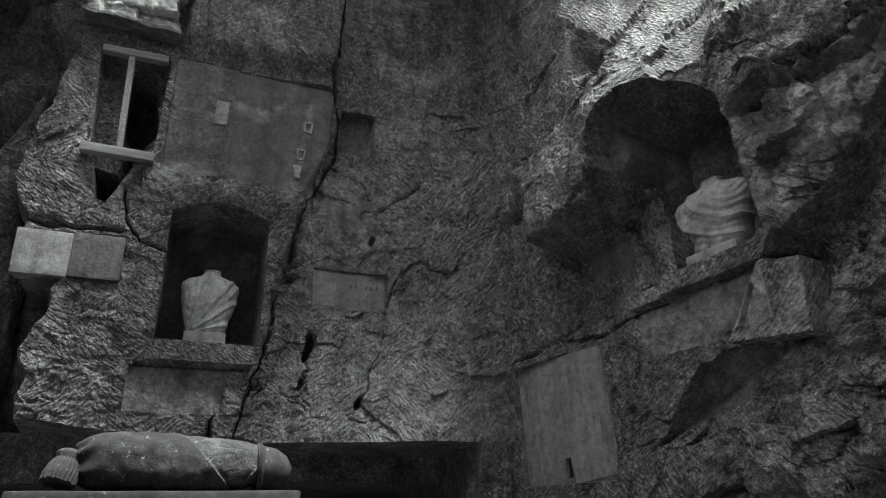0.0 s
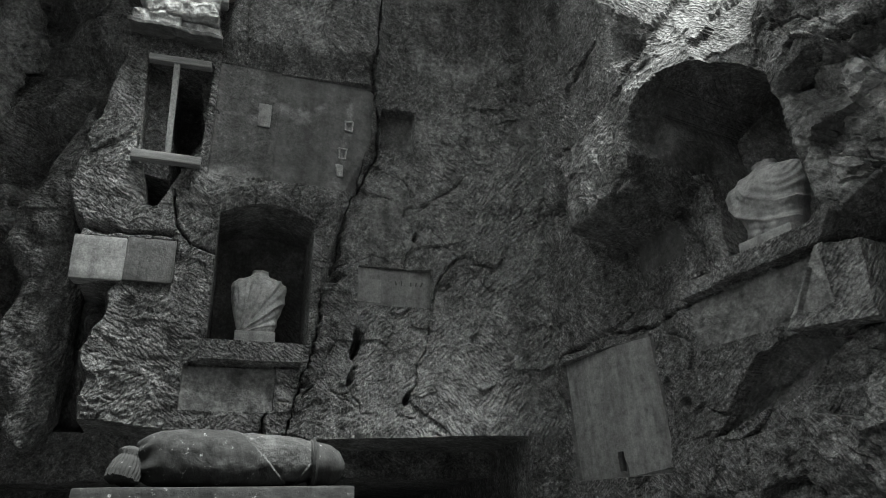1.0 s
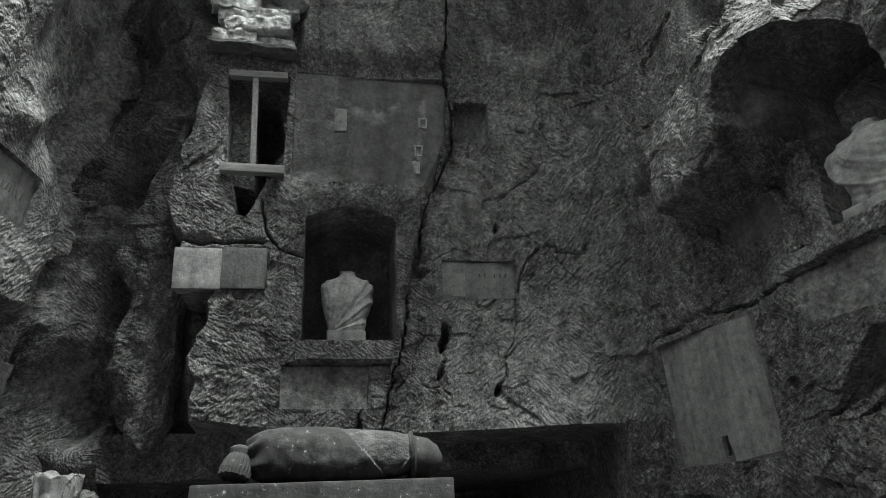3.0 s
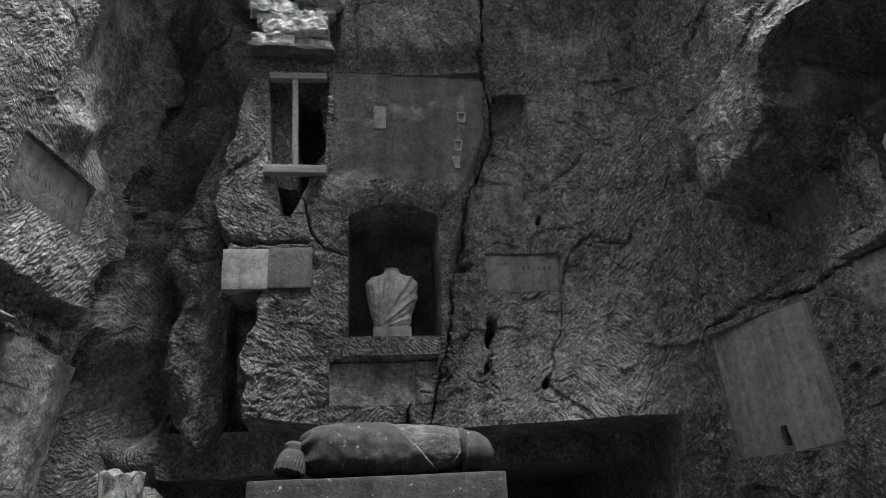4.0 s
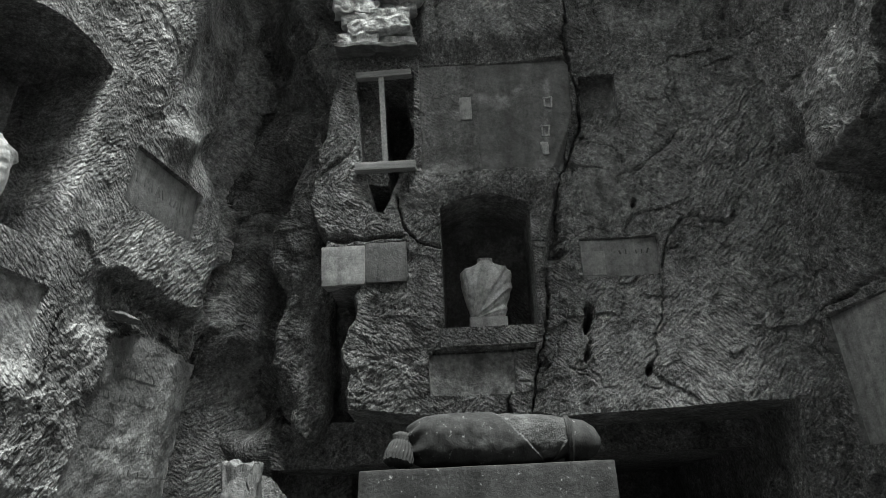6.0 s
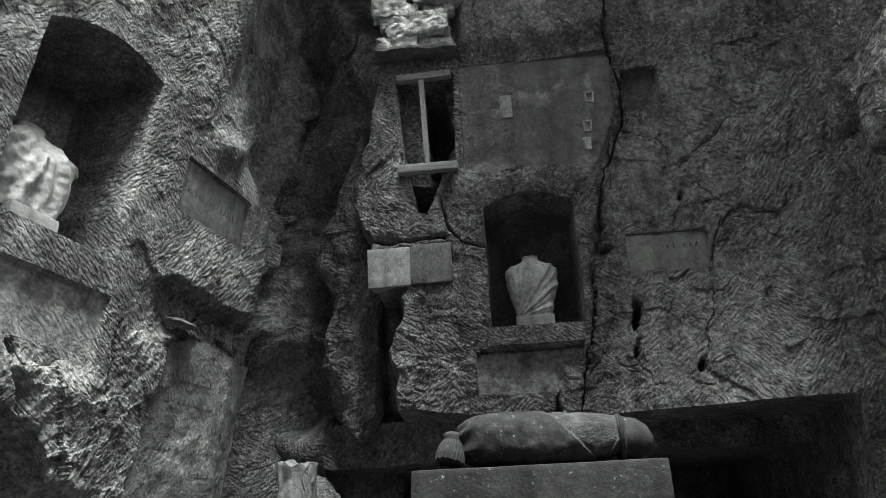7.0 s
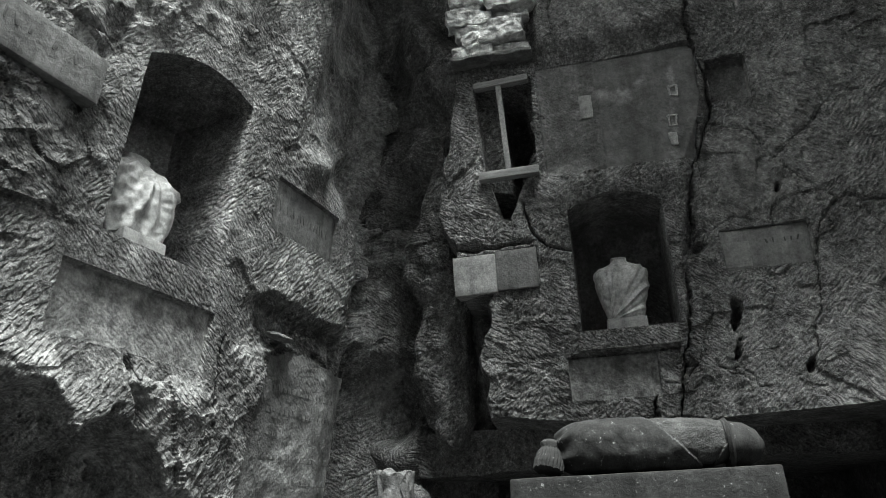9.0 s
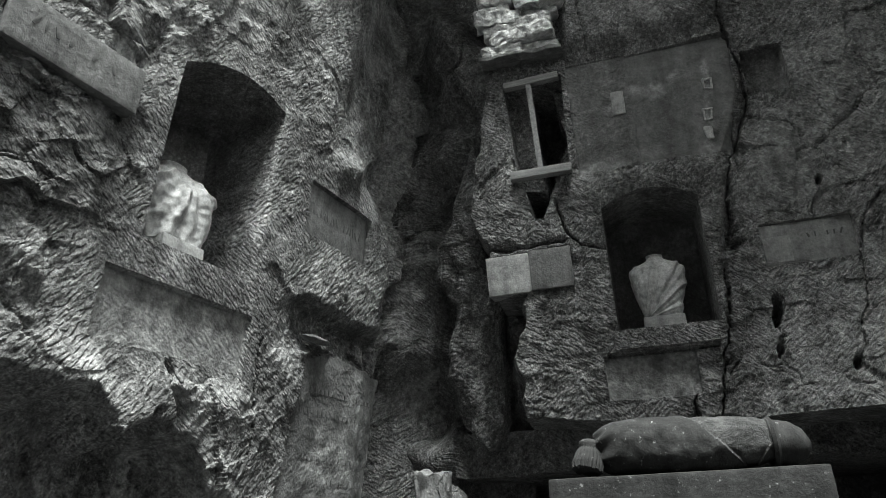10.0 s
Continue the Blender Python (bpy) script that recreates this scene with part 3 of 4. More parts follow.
    d = d + (0.07 * facets(u, v, 0.22, 365)[0] + 0.05 * fbm(u, v, 0.2, 366, 4)) * step01(2.95 - u, 0.3)
    # the wall runs into the corner
    d = d + 0.18 * step01(u - 6.6, 0.3) * step01(4.2 - v, 1.0) + 0.10 * fbm(u, v, 0.9, 371, 3) * step01(u - 6.3, 0.3)
    d = crack(d, u, v, [(6.85, 2.6), (6.83, 3.83), (6.64, 4.2), (6.32, 4.73), (5.9, 5.25)], 0.045, 0.30, 31)
    d = d - 0.28 * np.exp(-(np.hypot((u - 5.88) / 0.10, (v - 5.14) / 0.20)) ** 2)
    d = crack(d, u, v, [(1.2, 4.75), (1.92, 4.66), (2.17, 4.65), (2.59, 4.63), (2.93, 4.58)], 0.022, 0.14, 32)
    d = crack(d, u, v, [(6.3, 3.34), (5.6, 3.42), (4.9, 3.40), (4.4, 3.42)], 0.025, 0.09, 33)
    d = crack(d, u, v, [(4.84, 3.4), (4.86, 2.9)], 0.015, 0.05, 34)
    s = inside(panel_e, u, v)
    d, dress = np.where(s, 0.08 * d - 0.035, d), np.where(s, 1.0, dress)
    d = np.where(inside(box(5.50, 5.63, 2.14, 2.36), u, v), d - 0.10, d)
    s = inside(tablet_e, u, v)
    d, dress = np.where(s, 0.25 * d - 0.02 + 0.012 * picks(u, v, 10, 0.4, 0.07, 377), d), np.where(s, 0.75, dress)
    # the block that juts out under the ledge, with one smooth broken facet
    s = inside(corbel_e, u, v)
    d = np.where(s, 0.3 * d + 0.17, d)
    d = np.where(inside(facet_e, u, v), 0.13, d)
    dress = np.where(inside(facet_e, u, v), 1.0, dress)
    s = inside(apse_e, u, v)
    d = np.where(s, 0.75 * d - 0.12 - 0.55 * np.sqrt(np.clip(-apse_e(u, v) / 0.4, 0, 1)), d)
    dress = np.where(s, 0.7, dress)
    s = inside(niche_e, u, v)
    d, dress = np.where(s, -0.85 - 0.16 * np.clip(1 - ((u - 3.6) / 0.55) ** 2, 0, 1) + 0.02 * fbm(u, v, 0.2, 361, 3), d), np.where(s, 0.5, dress)
    pale = 0.8 * step01(fbm(u, v, 0.35, 381, 4) - 0.5, 0.3) * step01(3.0 - u, 0.4) + 0.8 * inside(poly((2.16, 4.24), (2.51, 4.19), (2.66, 4.46), (2.22, 4.53)), u, v)
    pale = np.maximum(pale, 0.40 * inside(tablet_e, u, v) + 0.45 * inside(corbel_e, u, v))
    # light on the spur's left face, put into the colour as paleness
    pale = np.maximum(pale, 0.35 * spur * step01(5.6 - v, 0.3) * step01(u - 4.5, 0.3))
    # the lit rock above the niche is put into the colour as a pale streak
    pale = pale + 0.55 * np.exp(-(line_gap(u, v, [(3.45, 7.2), (3.7, 6.3), (3.95, 5.8)], 0.06, 395) / 0.16) ** 2)
    # lit sliver of the niche's jamb, painted pale
    pale = pale + 0.5 * np.exp(-(line_gap(u, v, [(4.3, 3.5), (4.15, 3.9), (4.14, 4.2)], 0.04, 391) / 0.07) ** 2)
    return d, dress, pale


# carried on unseen past u = -1.5, only to keep low sky light out
relief_wall("wall_east", (-6.5, 7.2), (0.0, 9.5), (1.6, 6.9), (1.6, 7.6), 0.0115, place_east, relief_east, [niche_e, apse_e, panel_e, tablet_e, dark_tablet_e, corbel_e, facet_e, box(2.9, 4.44, 3.42, 3.60)], ([-6.5, 1.9, 2.8, 3.8, 4.9, 7.2], [5.0, 5.8, 6.5, 7.4, 8.3, 9.5]),
            "dark ragged tuff wall with overhanging spur, niche and dressed panel")


# ---- meshes of things ----
def mesh_of(name, bm, smooth=35):
    me = bpy.data.meshes.new(name)
    bm.normal_update()
    bm.to_mesh(me)
    bm.free()
    if smooth:
        me.polygons.foreach_set("use_smooth", np.ones(len(me.polygons), bool))
        me.set_sharp_from_angle(angle=radians(smooth))
    return me


def part(name, bm, material, parent=None, label="", smooth=35):
    return link(name, mesh_of(name, bm, smooth), material, parent, label)


def hewn(sx, sy, sz, bevel=0.012, cuts=0, wear=0.0, seed=0, taper=0.0):
    """A worked block on the origin, edges worn round; cuts and wear make its faces uneven."""
    bm = bmesh.new()
    bmesh.ops.create_cube(bm, size=1)
    for p in bm.verts:
        k = 1 - taper * (p.co.z + 0.5)
        p.co = Vector((p.co.x * sx * k, p.co.y * sy * k, (p.co.z + 0.5) * sz))
    if bevel:
        bmesh.ops.bevel(bm, geom=bm.edges[:], offset=bevel, segments=2, affect="EDGES", profile=0.6)
    if cuts:
        bmesh.ops.subdivide_edges(bm, edges=bm.edges[:], cuts=cuts, use_grid_fill=True)
    if wear:
        for p in bm.verts:
            q = p.co * 7 + Vector((seed * 3.1, seed, 0))
            p.co += Vector(noise.noise_vector(q)) * wear + Vector(noise.noise_vector(q * 2.7)) * wear * 0.7
    return bm


def sheet(f, nu, nv, closed_u=True, caps=True):
    """A skin over f(i/nu, j/nv)."""
    bm = bmesh.new()
    rows = [[bm.verts.new(f(i / nu, j / nv)) for i in range(nu if closed_u else nu + 1)] for j in range(nv + 1)]
    w = len(rows[0])
    for j in range(nv):
        for i in range(w if closed_u else w - 1):
            bm.faces.new((rows[j][i], rows[j][(i + 1) % w], rows[j + 1][(i + 1) % w], rows[j + 1][i]))
    if caps:
        bm.faces.new(rows[0][::-1])
        bm.faces.new(rows[-1])
    return bm


def thing(name, m, label, category, group=""):
    ob = new(name)
    ob.matrix_world = m
    return tagged(ob, label, category, group)


# ---- headless draped busts ----
BUST_T = (0.0, 0.06, 0.2, 0.42, 0.6, 0.72, 0.79, 0.84, 0.88, 0.91, 0.96, 1.0)
BUST_X = (0.29, 0.32, 0.36, 0.42, 0.47, 0.49, 0.47, 0.39, 0.26, 0.17, 0.13, 0.145)
BUST_Y = (0.20, 0.22, 0.23, 0.25, 0.26, 0.24, 0.22, 0.19, 0.16, 0.14, 0.12, 0.13)


def bust(name, width, height, m, label, style, seed=0, flip=1, slump=0.0, material=MARBLE):
    """Headless torso in a toga, its front towards -y: shoulders narrowing to the waist, a stump of neck and folds.
    style: "sash" (folds fall slantwise from one shoulder), "cowl" (folds hang in loops round the neck) or "cloak" (folds run down)."""
    def f(s, t):
        a = 2 * math.pi * s
        rx, ry = float(np.interp(t, BUST_T, BUST_X)) * width, float(np.interp(t, BUST_T, BUST_Y)) * width
        cx, sy = math.cos(a), math.sin(a)
        x, y, z = rx * math.copysign(abs(cx) ** 0.82, cx), ry * math.copysign(abs(sy) ** 0.82, sy), height * t
        X = x / width * flip
        body = max(0.0, min(1.0, (0.90 - t) / 0.06)) * min(1.0, 0.3 + t / 0.1)
        wob = noise.noise(Vector((x * 5 + seed, y * 5, z * 5)))
        front = max(0.0, min(1.0, 0.45 - sy))
        if style == "sash":
            # folds fan out from the waist to the far shoulder; a narrow opening at the neck
            fan = math.atan2(X + 0.30, t + 0.04) + 0.05 * wob
            k = 0.13 * (0.45 - abs(math.sin(fan * 9.5 + 0.5)) ** 0.8) + 0.03 * math.sin(fan * 47 + 4 * t)
            k -= 0.10 * math.exp(-((abs(X) - (t - 0.66) * 0.30) / 0.03) ** 2) * (1 if t > 0.66 else 0)
            k *= 0.35 + 0.65 * max(0.0, min(1.0, (X + 0.36) / 0.12))
        elif style == "cowl":
            # smooth over the breast, with loops that sag below it
            q = math.hypot((X - 0.28) * 1.0, (t - 0.80) * 1.1) + 0.035 * wob
            k = 0.16 * (0.5 - abs(math.sin(q * 12.5 + seed)) ** 0.7) * min(1.0, max(0.0, (q - 0.34) / 0.10)) + 0.015 * math.sin(q * 70 + X * 8)
        else:
            # heavy folds that part downwards from one shoulder
            fan = math.atan2(X + 0.10, 1.08 - t) + 0.06 * wob
            k = 0.17 * (0.45 - abs(math.sin(fan * 6.0 + seed)) ** 0.8) + 0.035 * math.sin(fan * 31 + 4 * t)
        k = 1 + k * body * front * 1.25
        chip = 0.012 * width * noise.noise(Vector((x * 18, y * 18 + seed, z * 18))) + 0.02 * width * noise.noise(Vector((x * 5, y * 5 + seed, z * 5)))
        return Vector((x * k + chip, y * k + chip + slump * t * t * height, z + chip * 0.6))
    ob = part(name, sheet(f, 150, 110), material, None, label, 60)
    ob.matrix_world = m
    return tagged(ob, category="bust")


def north_y(v, d=0.0):
    return 6.5 - 0.1405 * (v - 3.6) - d


def west_x(u, v, d=0.0):
    return -3.76 + 0.176 * u + 0.105 * (v - 4.1) + d


def east_x(u, v, d=0.0):
    return 4.5 - 0.176 * u - 0.0524 * (v - 4.1) - d


PLINTH_LABEL = "pale squared stone plinth block under the headless bust"
p = part("bust_plinth", hewn(0.40, 0.30, 0.145, 0.01, 3, 0.004, 1), PLINTH, None, PLINTH_LABEL)
p.matrix_world = pose(0.27, north_y(3.46) + 0.24, 3.45)
tagged(p, category="plinth", group="bust plinths")
bust("bust", 0.60, 0.69, pose(0.275, north_y(3.6) + 0.24, 3.59), "headless pale marble bust in a draped toga inside the arched niche", "sash", 0)
p = part("bust_plinth", hewn(0.40, 0.30, 0.16, 0.01, 3, 0.004, 2), PLINTH, None, PLINTH_LABEL)
p.matrix_world = pose(west_x(3.78, 3.62) - 0.24, 3.78, 3.60, 0, 0, 80)
tagged(p, category="plinth", group="bust plinths")
bust("bust", 0.84, 0.74, pose(west_x(3.78, 3.6) - 0.28, 3.78, 3.74, 0, 0, 80), "headless white marble bust with heavy folds in the bright niche", "cloak", 1.7, -1, 0.1)
p = part("bust_plinth", hewn(0.46, 0.30, 0.12, 0.01, 3, 0.004, 3), PLINTH, None, PLINTH_LABEL)
p.matrix_world = pose(east_x(3.6, 3.6) + 0.18, 3.62, 3.60, 0, 0, -78)
tagged(p, category="plinth", group="bust plinths")
bust("bust", 0.70, 0.68, pose(east_x(3.6, 3.6) + 0.20, 3.60, 3.71, 0, 0, -74), "headless stained marble bust with sagging folds in the ragged niche", "cowl", 3.1, 1, 0.1, STAINED)


# ---- stone bolster on its pedestal ----
def bolster_body():
    """Returns the stuffed roll; the faces of the broken front take the second material."""
    def broken(x, y, z):
        return y < 0.06 and x > 0.105 + (0.335 - z) * 0.92 and x < 0.55 - max(0.0, 0.14 - z) * 0.75

    def f(s, t):
        a = 2 * math.pi * s
        x = -0.47 + 1.12 * t
        end = max(0.0, 1 - (abs(t - 0.5) * 2) ** 5 * 0.5)
        droop = 1 - 0.14 * t ** 2
        ry, rz = 0.21 * end, 0.182 * end * droop
        e = 0.80
        y, z = ry * math.copysign(abs(math.cos(a)) ** e, math.cos(a)), rz * math.copysign(abs(math.sin(a)) ** e, math.sin(a))
        n3 = noise.noise(Vector((x * 3, y * 3, z * 3))) * 0.014 + noise.noise(Vector((x * 16, y * 16, z * 16))) * 0.005
        if t < 0.14:
            n3 += 0.022 * math.sin(a * 8 + x * 20) * (0.14 - t) / 0.14
        k = 1 + n3 / 0.15
        if broken(x, y, z + 0.172):
            k *= 0.925 + 0.02 * noise.noise(Vector((x * 22, y * 22, z * 22)))
        return Vector((x, y * k, z * k + 0.172))
    bm = sheet(f, 128, 170)
    for face in bm.faces:
        c = face.calc_center_median()
        if len(face.verts) == 4 and broken(c.x, c.y, c.z):
            face.material_index = 1
    return bm


bol = thing("stone_bolster", pose(0.06, 4.42, 1.93), "lichen-spotted carved stone bolster with tasselled end, lying on the pedestal", "bolster")
part("body", bolster_body(), BOLSTER, bol).data.materials.append(CHIP)


def tassel():
    """A knot and a bell of cords that hangs down before the gathered end."""
    top, foot = Vector((-0.485, -0.07, 0.235)), Vector((-0.525, -0.13, 0.035))
    axis = (foot - top).normalized()
    side = axis.cross(Vector((0, 1, 0))).normalized()
    out = side.cross(axis)

    def f(s, t):
        a = 2 * math.pi * s
        r = float(np.interp(t, [0, 0.06, 0.16, 0.26, 0.32, 0.45, 0.75, 0.95, 1.0], [0.02, 0.055, 0.075, 0.068, 0.064, 0.080, 0.094, 0.092, 0.075]))
        r *= 1 + (0.09 * abs(math.sin(a * 11 + 0.5 * math.sin(t * 9))) - 0.04) * (1 if t > 0.3 else 0.2)
        ragged = 0.014 * noise.noise(Vector((math.cos(a) * 4, math.sin(a) * 4, 7))) if t > 0.85 else 0
        return top.lerp(foot, t) + axis * ragged + side * (r * math.cos(a)) + out * (0.85 * r * math.sin(a))
    return sheet(f, 160, 40)


part("tassel", tassel(), BOLSTER, bol, "fringed stone tassel gathered at the bolster's end")


def end_knob():
    def f(s, t):
        a = 2 * math.pi * s
        r = float(np.interp(t, [0, 0.08, 0.16, 0.55, 0.85, 1.0], [0.145, 0.158, 0.135, 0.125, 0.085, 0.03]))
        return Vector((0.555 + 0.22 * t, 0.0 + 1.2 * r * math.cos(a), 0.150 - 0.015 * t + r * 1.02 * math.sin(a)))
    return sheet(f, 56, 24)


part("end_roll", end_knob(), BOLSTER, bol, "gathered round end of the bolster behind a raised band")


ped = thing("pedestal", pose(0.085, 4.46, 0), "lichen-spotted grey stone pedestal under the carved bolster", "pedestal")
part("cap", hewn(1.57, 0.52, 0.24, 0.014, 8, 0.004, 5), BOLSTER, ped).location = (0, 0, 1.69)
part("shaft", hewn(1.50, 0.46, 1.45, 0.012, 8, 0.004, 6), BOLSTER, ped).location = (0, 0, 0.24)
part("base", hewn(1.62, 0.60, 0.24, 0.014, 6, 0.004, 7), BOLSTER, ped).location = (0, 0, 0)


# ---- timber frame in the window hole ----
win = thing("window_frame", pose(-0.75, north_y(5.8), 5.80, 0, 0, 0), "weathered grey timber frame wedged in a hewn window hole", "window frame")
lean = pose(0, 0, 0, 8)


def bar(name, sx, sy, sz, x, z, turn, label, y=-0.02):
    o = part(name, hewn(sx, sy, sz, 0.006, 2, 0.003, x), WOOD, win, label)
    o.matrix_local = lean @ pose(x, y, z, 0, turn, 0) @ pose(0, 0, -sz / 2)


bar("sill", 0.66, 0.12, 0.09, -0.005, -0.57, 0.5, "pale worn timber sill", -0.05)
bar("head", 0.62, 0.10, 0.075, 0.0, 0.56, -1.0, "grey timber head rail")
bar("mullion", 0.06, 0.06, 1.08, -0.02, 0.0, -1.6, "upright timber post")

# ---- rubble over the window ----
rub = thing("rubble_patch", pose(-0.82, north_y(6.9, 0.02), 6.62, 8), "bright patch of pale mortared rubble above the timber window", "masonry")
for k in range(14):
    r, c = divmod(k, 2)
    o = part("stone", hewn(0.46 + 0.08 * math.sin(k * 2.3), 0.26 + 0.06 * math.sin(k * 5.1), 0.16 + 0.03 * math.sin(k * 4.4), 0.03, 8, 0.030, k * 2.7), RUBBLE, rub, "", 18)
    o.location = (-0.20 + 0.42 * c + 0.07 * math.sin(k * 3.7), -0.02 + 0.04 * math.sin(k * 1.9), 0.03 + 0.135 * r)
    o.rotation_euler = (0, 0.12 * math.sin(k * 7.7), 0.1 * math.sin(k * 3.3))
slab = part("ledge_stone", hewn(0.92, 0.30, 0.04, 0.010, 12, 0.022, 40), PITTED, rub, "thin broken ledge stone", 18)
slab.location, slab.rotation_euler = (0.0, -0.03, -0.02), (0, radians(2), 0)


# ---- tablets ----
def tablet(name, sx, sz, thick, m, material, label, wear=0.002, seed=0):
    o = part(name, hewn(sx, thick, sz, 0.006, 4, wear, seed), material, None, label)
    o.matrix_world = m
    return tagged(o, category="tablet")


def on_north(u, v, d):
    return pose(u, north_y(v, d), v, 8)


def on_west(u, v, d):
    return pose(west_x(u, v, d), u, v, 0, 0, 80) @ pose(0, 0, 0, 6)


def on_east(u, v, d):
    return pose(east_x(u, v, d), u, v, 0, 0, -80) @ pose(0, 0, 0, 3)


tablet("tablet", 0.46, 0.42, 0.30, on_north(-1.235, 3.98, -0.13), TABLET, "pale blank square stone tablet bridging the dark cleft", 0.003, 1)
tablet("tablet", 0.44, 0.43, 0.08, on_north(-0.78, 3.975, -0.02), SLATE, "stained square stone tablet let into the rock", 0.004, 2)
tablet("tablet", 0.25, 0.26, 0.03, on_north(1.42, 3.97, -0.115), TABLET, "small pale square patch set in a worn tablet", 0.002, 3)
tablet("brick_patch", 0.135, 0.27, 0.05, on_north(0.155, 5.78, -0.035), TABLET, "small upright pale brick let into the dressed face", 0.004, 4)
pl = tablet("plaque", 0.92, 0.34, 0.14, on_west(2.50, 4.36, 0.03), SLATE, "dark tilted slate plaque with shallow cut letters", 0.003, 5)


# worn writing: plain cut strokes, too worn to read
def strokes(owner, count, pitch, tall, z, thick, seed, x0=None):
    rng = random.Random(seed)
    x0 = -pitch * (count - 1) / 2 if x0 is None else x0
    for k in range(count):
        if rng.random() < 0.2:
            continue
        h = tall * rng.uniform(0.6, 1.0)
        o = part("inscription_mark", hewn(0.012 + 0.01 * rng.random(), 0.008, h, 0.002), LETTER, owner)
        o.matrix_local = pose(x0 + pitch * k, -thick / 2 - 0.001, z, 0, rng.uniform(-22, 22), 0)


for row in (2.10, 2.30, 2.50, 2.70, 2.90):
    line = part("inscription_line", hewn(1.16, 0.004, 0.006, 0.001), LETTER, west, "worn line of shallow cut letters")
    line.matrix_world = on_west(5.86, row, -0.055)
    strokes(line, 16, 0.068, 0.05, 0.01, 0.004, int(row * 100))
strokes(pl, 9, 0.08, 0.085, 0.17, 0.14, 5)
tw = tablet("tablet", 1.02, 0.53, 0.04, on_west(5.45, 4.315, -0.055), SLATE, "recessed dark stone tablet with one worn line of letters", 0.003, 7)
strokes(tw, 15, 0.055, 0.10, 0.24, 0.04, 6)
tn = tablet("tablet", 0.82, 0.41, 0.04, on_north(1.695, 3.945, -0.125), PANEL, "streaked recessed stone tablet with faint worn letters", 0.003, 8)
strokes(tn, 6, 0.055, 0.07, 0.24, 0.04, 7, 0.02)


def notched_panel():
    """A dressed panel with a ragged notch cut up from its foot and chipped edges."""
    rng = random.Random(4)
    pts = [(-0.63, 0.02), (-0.30, 0.0), (-0.06, 0.01), (-0.07, 0.13), (-0.055, 0.235), (0.025, 0.24), (0.02, 0.16), (0.05, 0.1), (0.045, 0.0), (0.63, 0.04), (0.62, 1.18), (0.2, 1.20), (-0.62, 1.22)]
    fine = []
    for (a, b), (c, d) in zip(pts, pts[1:] + pts[:1]):
        k = max(1, int(math.hypot(c - a, d - b) / 0.05))
        fine += [(a + (c - a) * i / k + rng.uniform(-0.004, 0.004), b + (d - b) * i / k + rng.uniform(-0.004, 0.004)) for i in range(k)]
    bm = bmesh.new()
    front = bm.faces.new([bm.verts.new((x, -0.02, z)) for x, z in fine])
    out = bmesh.ops.extrude_face_region(bm, geom=[front])
    for v in out["geom"]:
        if isinstance(v, bmesh.types.BMVert):
            v.co.y = 0.03
    bmesh.ops.recalc_face_normals(bm, faces=bm.faces[:])
    return bm


np_ = part("tablet", notched_panel(), PANEL, None, "large plain dressed stone panel with a square notch at its foot", 0)
np_.matrix_world = on_east(5.55, 2.085, -0.05)
tagged(np_, category="tablet")



def hook():
    bm = bmesh.new()
    for k in range(9):
        a = k / 8 * 3.6
        m = Matrix.Translation((0.03 * math.cos(a), -0.02 - 0.02 * k / 8, 0.03 * math.sin(a)))
        bmesh.ops.create_icosphere(bm, subdivisions=1, radius=0.012, matrix=m)
    return bm


hk = part("iron_hook", hook(), IRON, None, "small rusted iron hook driven into the rock")
hk.matrix_world = on_north(-0.34, 5.82, 0.03)
tagged(hk, category="hook")

# mortar-rimmed sockets on the dressed plate
for u, v in ((1.08, 5.93), (1.03, 5.59), (1.0, 5.38)):
    so = thing("socket_rim", on_north(u, v, -0.03), "pale mortar rim round a small square socket", "socket", "mortar rims")
    for sx, sz, x, z in () if v == 5.38 else ((0.11, 0.016, 0, 0.07), (0.09, 0.018, 0.005, -0.065), (0.016, 0.13, -0.05, 0), (0.018, 0.12, 0.05, 0)):
        o = part("mortar_strip", hewn(sx, 0.03, sz, 0.005, 3, 0.012, x + z + u * 9), MORTAR, so)
        o.location = (x * 0.8, 0, (z - sz / 2) * 0.85)
    if v == 5.38:
        o = part("mortar_lump", hewn(0.09, 0.04, 0.13, 0.01, 5, 0.02, 3), MORTAR, so)
        o.location = (0, 0, -0.065)

# ---- boulders in the west corner ----
def boulder(name, size, m, label, seed, material=ROCK):
    bm = bmesh.new()
    bmesh.ops.create_icosphere(bm, subdivisions=6, radius=1)
    for p in bm.verts:
        q = p.co + Vector((seed * 5.3, seed, 0))
        k = 1 + 0.28 * noise.noise(q * 0.9) - 0.18 * abs(noise.noise(q * 1.9)) - 0.07 * abs(noise.noise(q * 4.3)) + 0.03 * noise.noise(q * 9) + 0.02 * noise.noise(q * 19)
        p.co = Vector((p.co.x * size[0], p.co.y * size[1], p.co.z * size[2])) * k
    me = mesh_of(name, bm, 50)
    uvs = me.uv_layers.new(name="wall")
    for lp in me.loops:
        c = me.vertices[lp.vertex_index].co
        uvs.data[lp.index].uv = (c.x + c.y, c.z)
    o = link(name, me, material, None, label, category="boulder")
    o.matrix_world = m
    return o


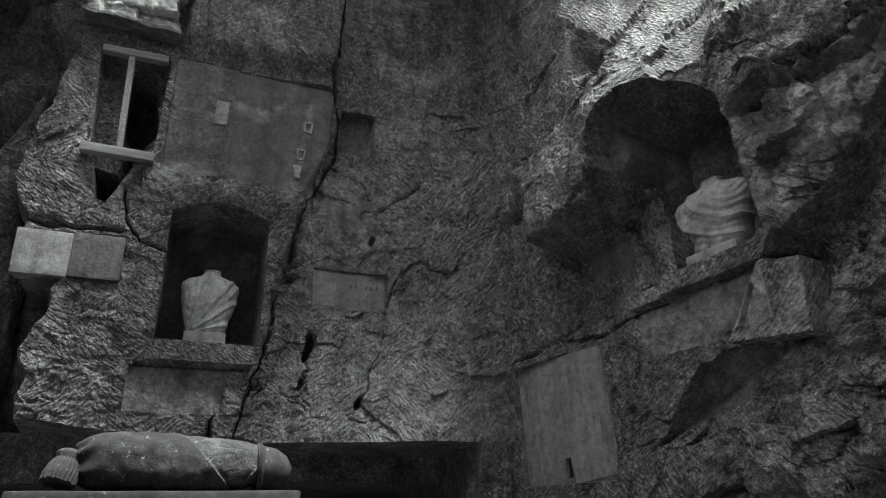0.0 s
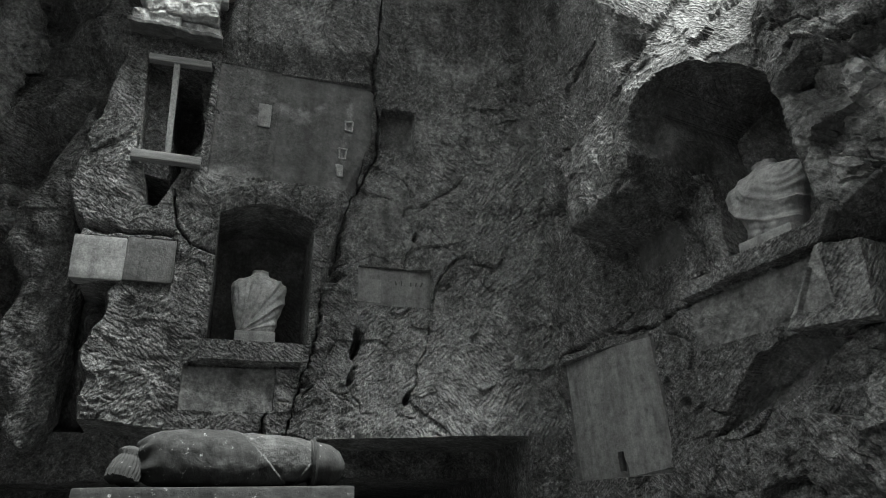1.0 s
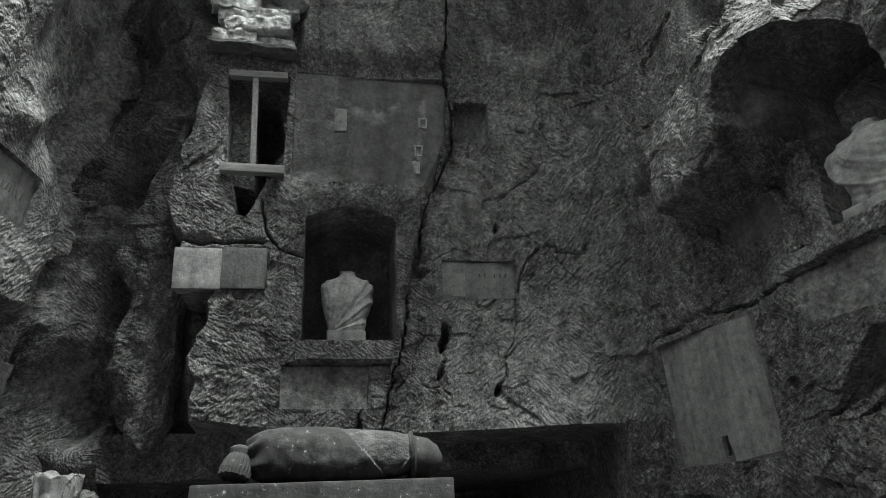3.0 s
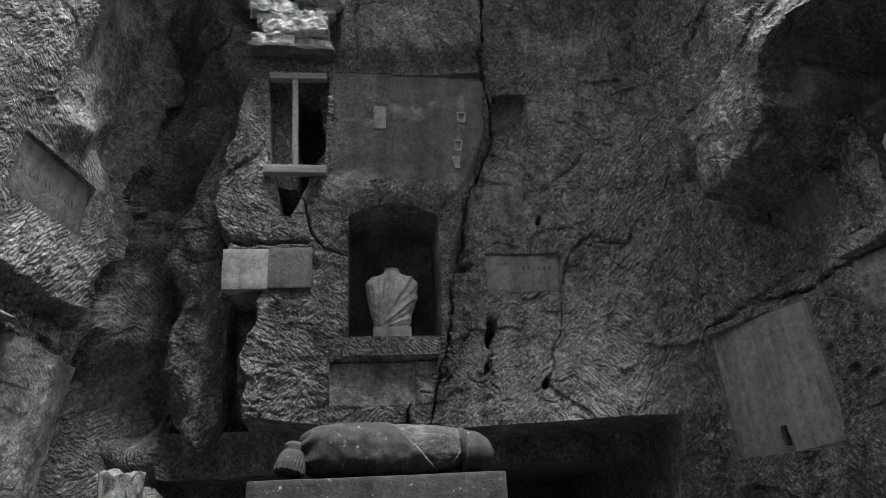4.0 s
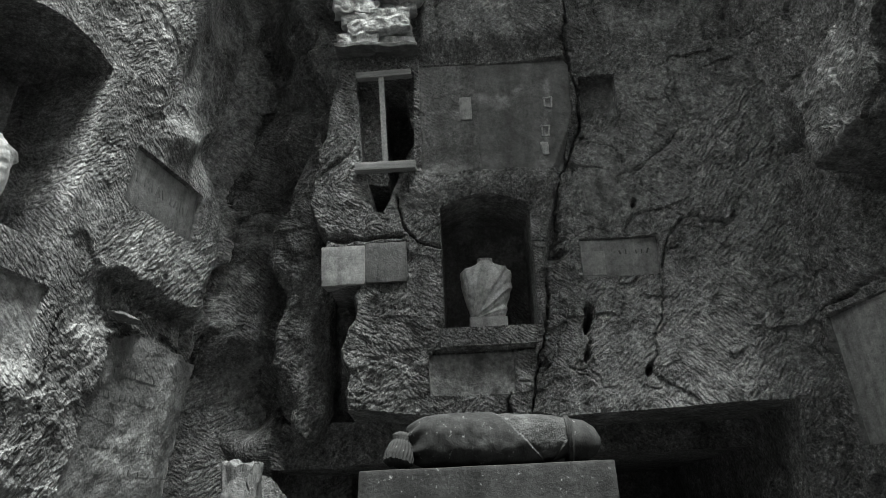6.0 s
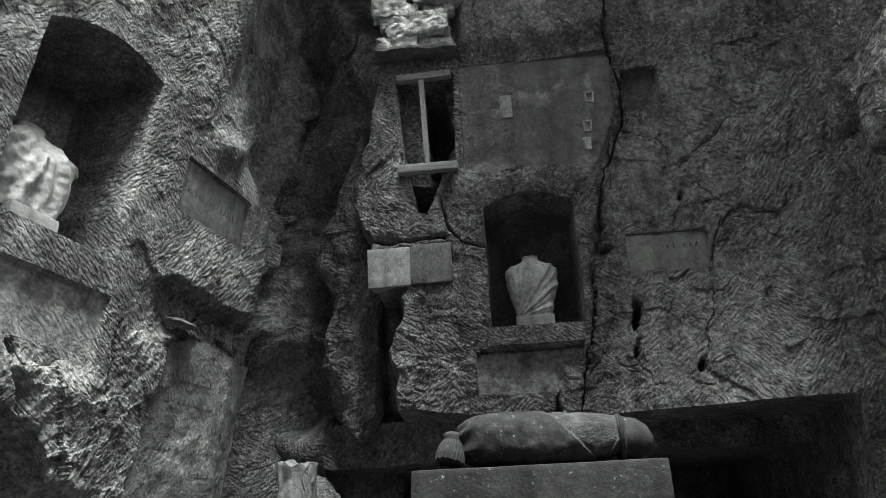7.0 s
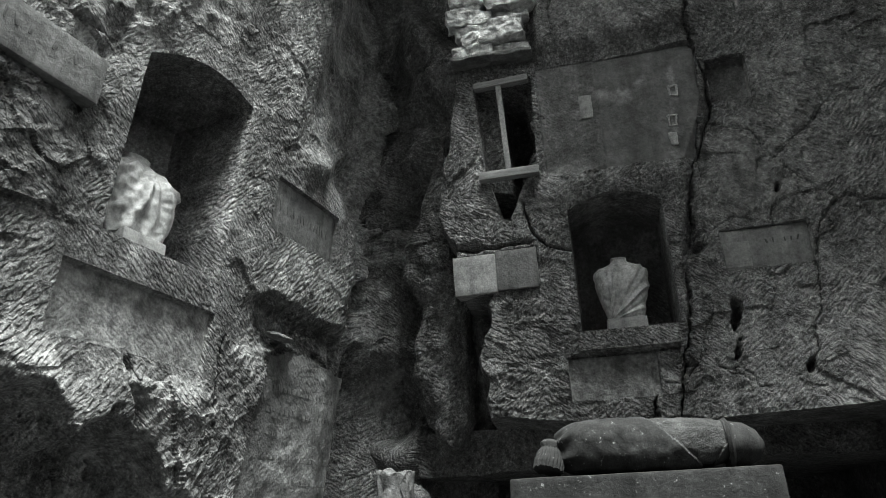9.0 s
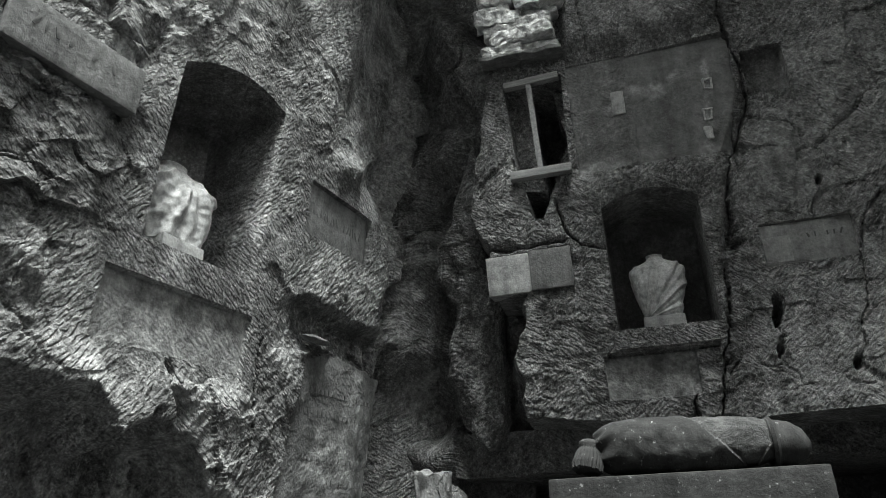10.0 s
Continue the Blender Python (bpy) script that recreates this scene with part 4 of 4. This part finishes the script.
def crag(name, label, y, lefts, rights, heights, deep, seed):
    """A tall tongue of rock: its outline narrows and swells along its height, with broken planes on its face."""
    def f(s, t):
        a = 2 * math.pi * s
        z = heights[0] + (heights[-1] - heights[0]) * t
        lo, hi = float(np.interp(z, heights, lefts)), float(np.interp(z, heights, rights))
        cx, sy = math.cos(a), math.sin(a)
        x = (lo + hi) / 2 + (hi - lo) / 2 * math.copysign(abs(cx) ** 0.7, cx)
        q = Vector((x * 1.6 + seed, sy * 0.6, z * 1.1))
        cell = noise.cell_vector(q * 2.1 + Vector(noise.noise_vector(q * 1.5)) * 0.5)
        rise = 0.10 * noise.noise(q) + 0.06 * abs(noise.noise(q * 2.3)) + 0.025 * noise.noise(q * 6) + 0.012 * noise.noise(q * 15) + 0.035 * (cell.x - 0.5)
        return Vector((x + 0.05 * noise.noise(q * 3.1), y + deep * math.copysign(abs(sy) ** 0.8, sy) * (0.75 + 0.25 * math.sin(t * math.pi)) - rise - 0.1405 * (z - 3.6), z))
    me = mesh_of(name, sheet(f, 200, 420), 40)
    uvs = me.uv_layers.new(name="wall")
    co = np.empty(len(me.vertices) * 3)
    me.vertices.foreach_get("co", co)
    which = np.empty(len(me.loops), np.int64)
    me.loops.foreach_get("vertex_index", which)
    co = co.reshape(-1, 3)[which]
    uvs.data.foreach_set("uv", np.stack([co[:, 0] + co[:, 1], co[:, 2]], -1).ravel())
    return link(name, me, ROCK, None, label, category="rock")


crag("rock_tongue", "tall tongue of weathered rock jammed in the dark cleft", 7.2,
     (-1.75, -2.03, -2.15, -2.12, -1.98, -2.22, -2.15, -2.0, -1.77, -1.62), (-1.68, -1.5, -1.46, -1.46, -1.44, -1.45, -1.5, -1.5, -1.5, -1.52),
     (2.5, 2.76, 3.29, 3.59, 4.08, 4.41, 4.8, 5.06, 5.67, 6.1), 0.30, 3)
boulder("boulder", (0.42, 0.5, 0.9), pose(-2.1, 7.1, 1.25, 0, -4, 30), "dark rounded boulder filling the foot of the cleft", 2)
st = part("rock_stump", hewn(0.31, 0.40, 2.12, 0.03, 16, 0.05, 3, 0.12), PITTED, None, "pale broken rock stump with lichen beside the cleft", 25)
st.matrix_world = pose(-1.84, 5.45, 0.0, 0, 0, 12)
tagged(st, category="rock")

boulder("rock_chip", (0.20, 0.07, 0.035), pose(west_x(5.3, 3.36, 0.0), 5.32, 3.36, 0, 0, 80), "small pale broken stone lodged above the slab", 4, PITTED)

# ---- ground and an unseen wall added to the south ----
def plain(name, lo, hi, material, label, cuts=30, rugged=0.1, seed=0):
    bm = bmesh.new()
    bmesh.ops.create_cube(bm, size=1)
    bmesh.ops.subdivide_edges(bm, edges=bm.edges[:], cuts=cuts, use_grid_fill=True)
    lo, hi = Vector(lo), Vector(hi)
    for p in bm.verts:
        p.co = Vector([a + (b - a) * (c + 0.5) for a, b, c in zip(lo, hi, p.co)])
        p.co += Vector(noise.noise_vector(p.co * 1.3 + Vector((seed, 0, 0)))) * rugged
    return link(name, mesh_of(name, bm, 50), material, None, label, "structure")


# added behind the camera, out of view, to cut frontal sky light
plain("south_blocker", (-9, -8.5, -0.2), (9, -6.0, 16.0), CAVE, "unseen rock wall added to hold back southern sky light", 30, 0.4, 5)
bm = bmesh.new()
bmesh.ops.create_grid(bm, x_segments=120, y_segments=120, size=1)
for p in bm.verts:
    x, y = p.co.x, p.co.y
    p.co = Vector((math.copysign(abs(x) ** 3, x) * 400, math.copysign(abs(y) ** 3, y) * 400, 0))
    p.co.z = 0.03 * noise.noise(p.co * 1.5)
link("ground", mesh_of("ground", bm), EARTH, None, "trodden earth floor of the rock pit", "structure")
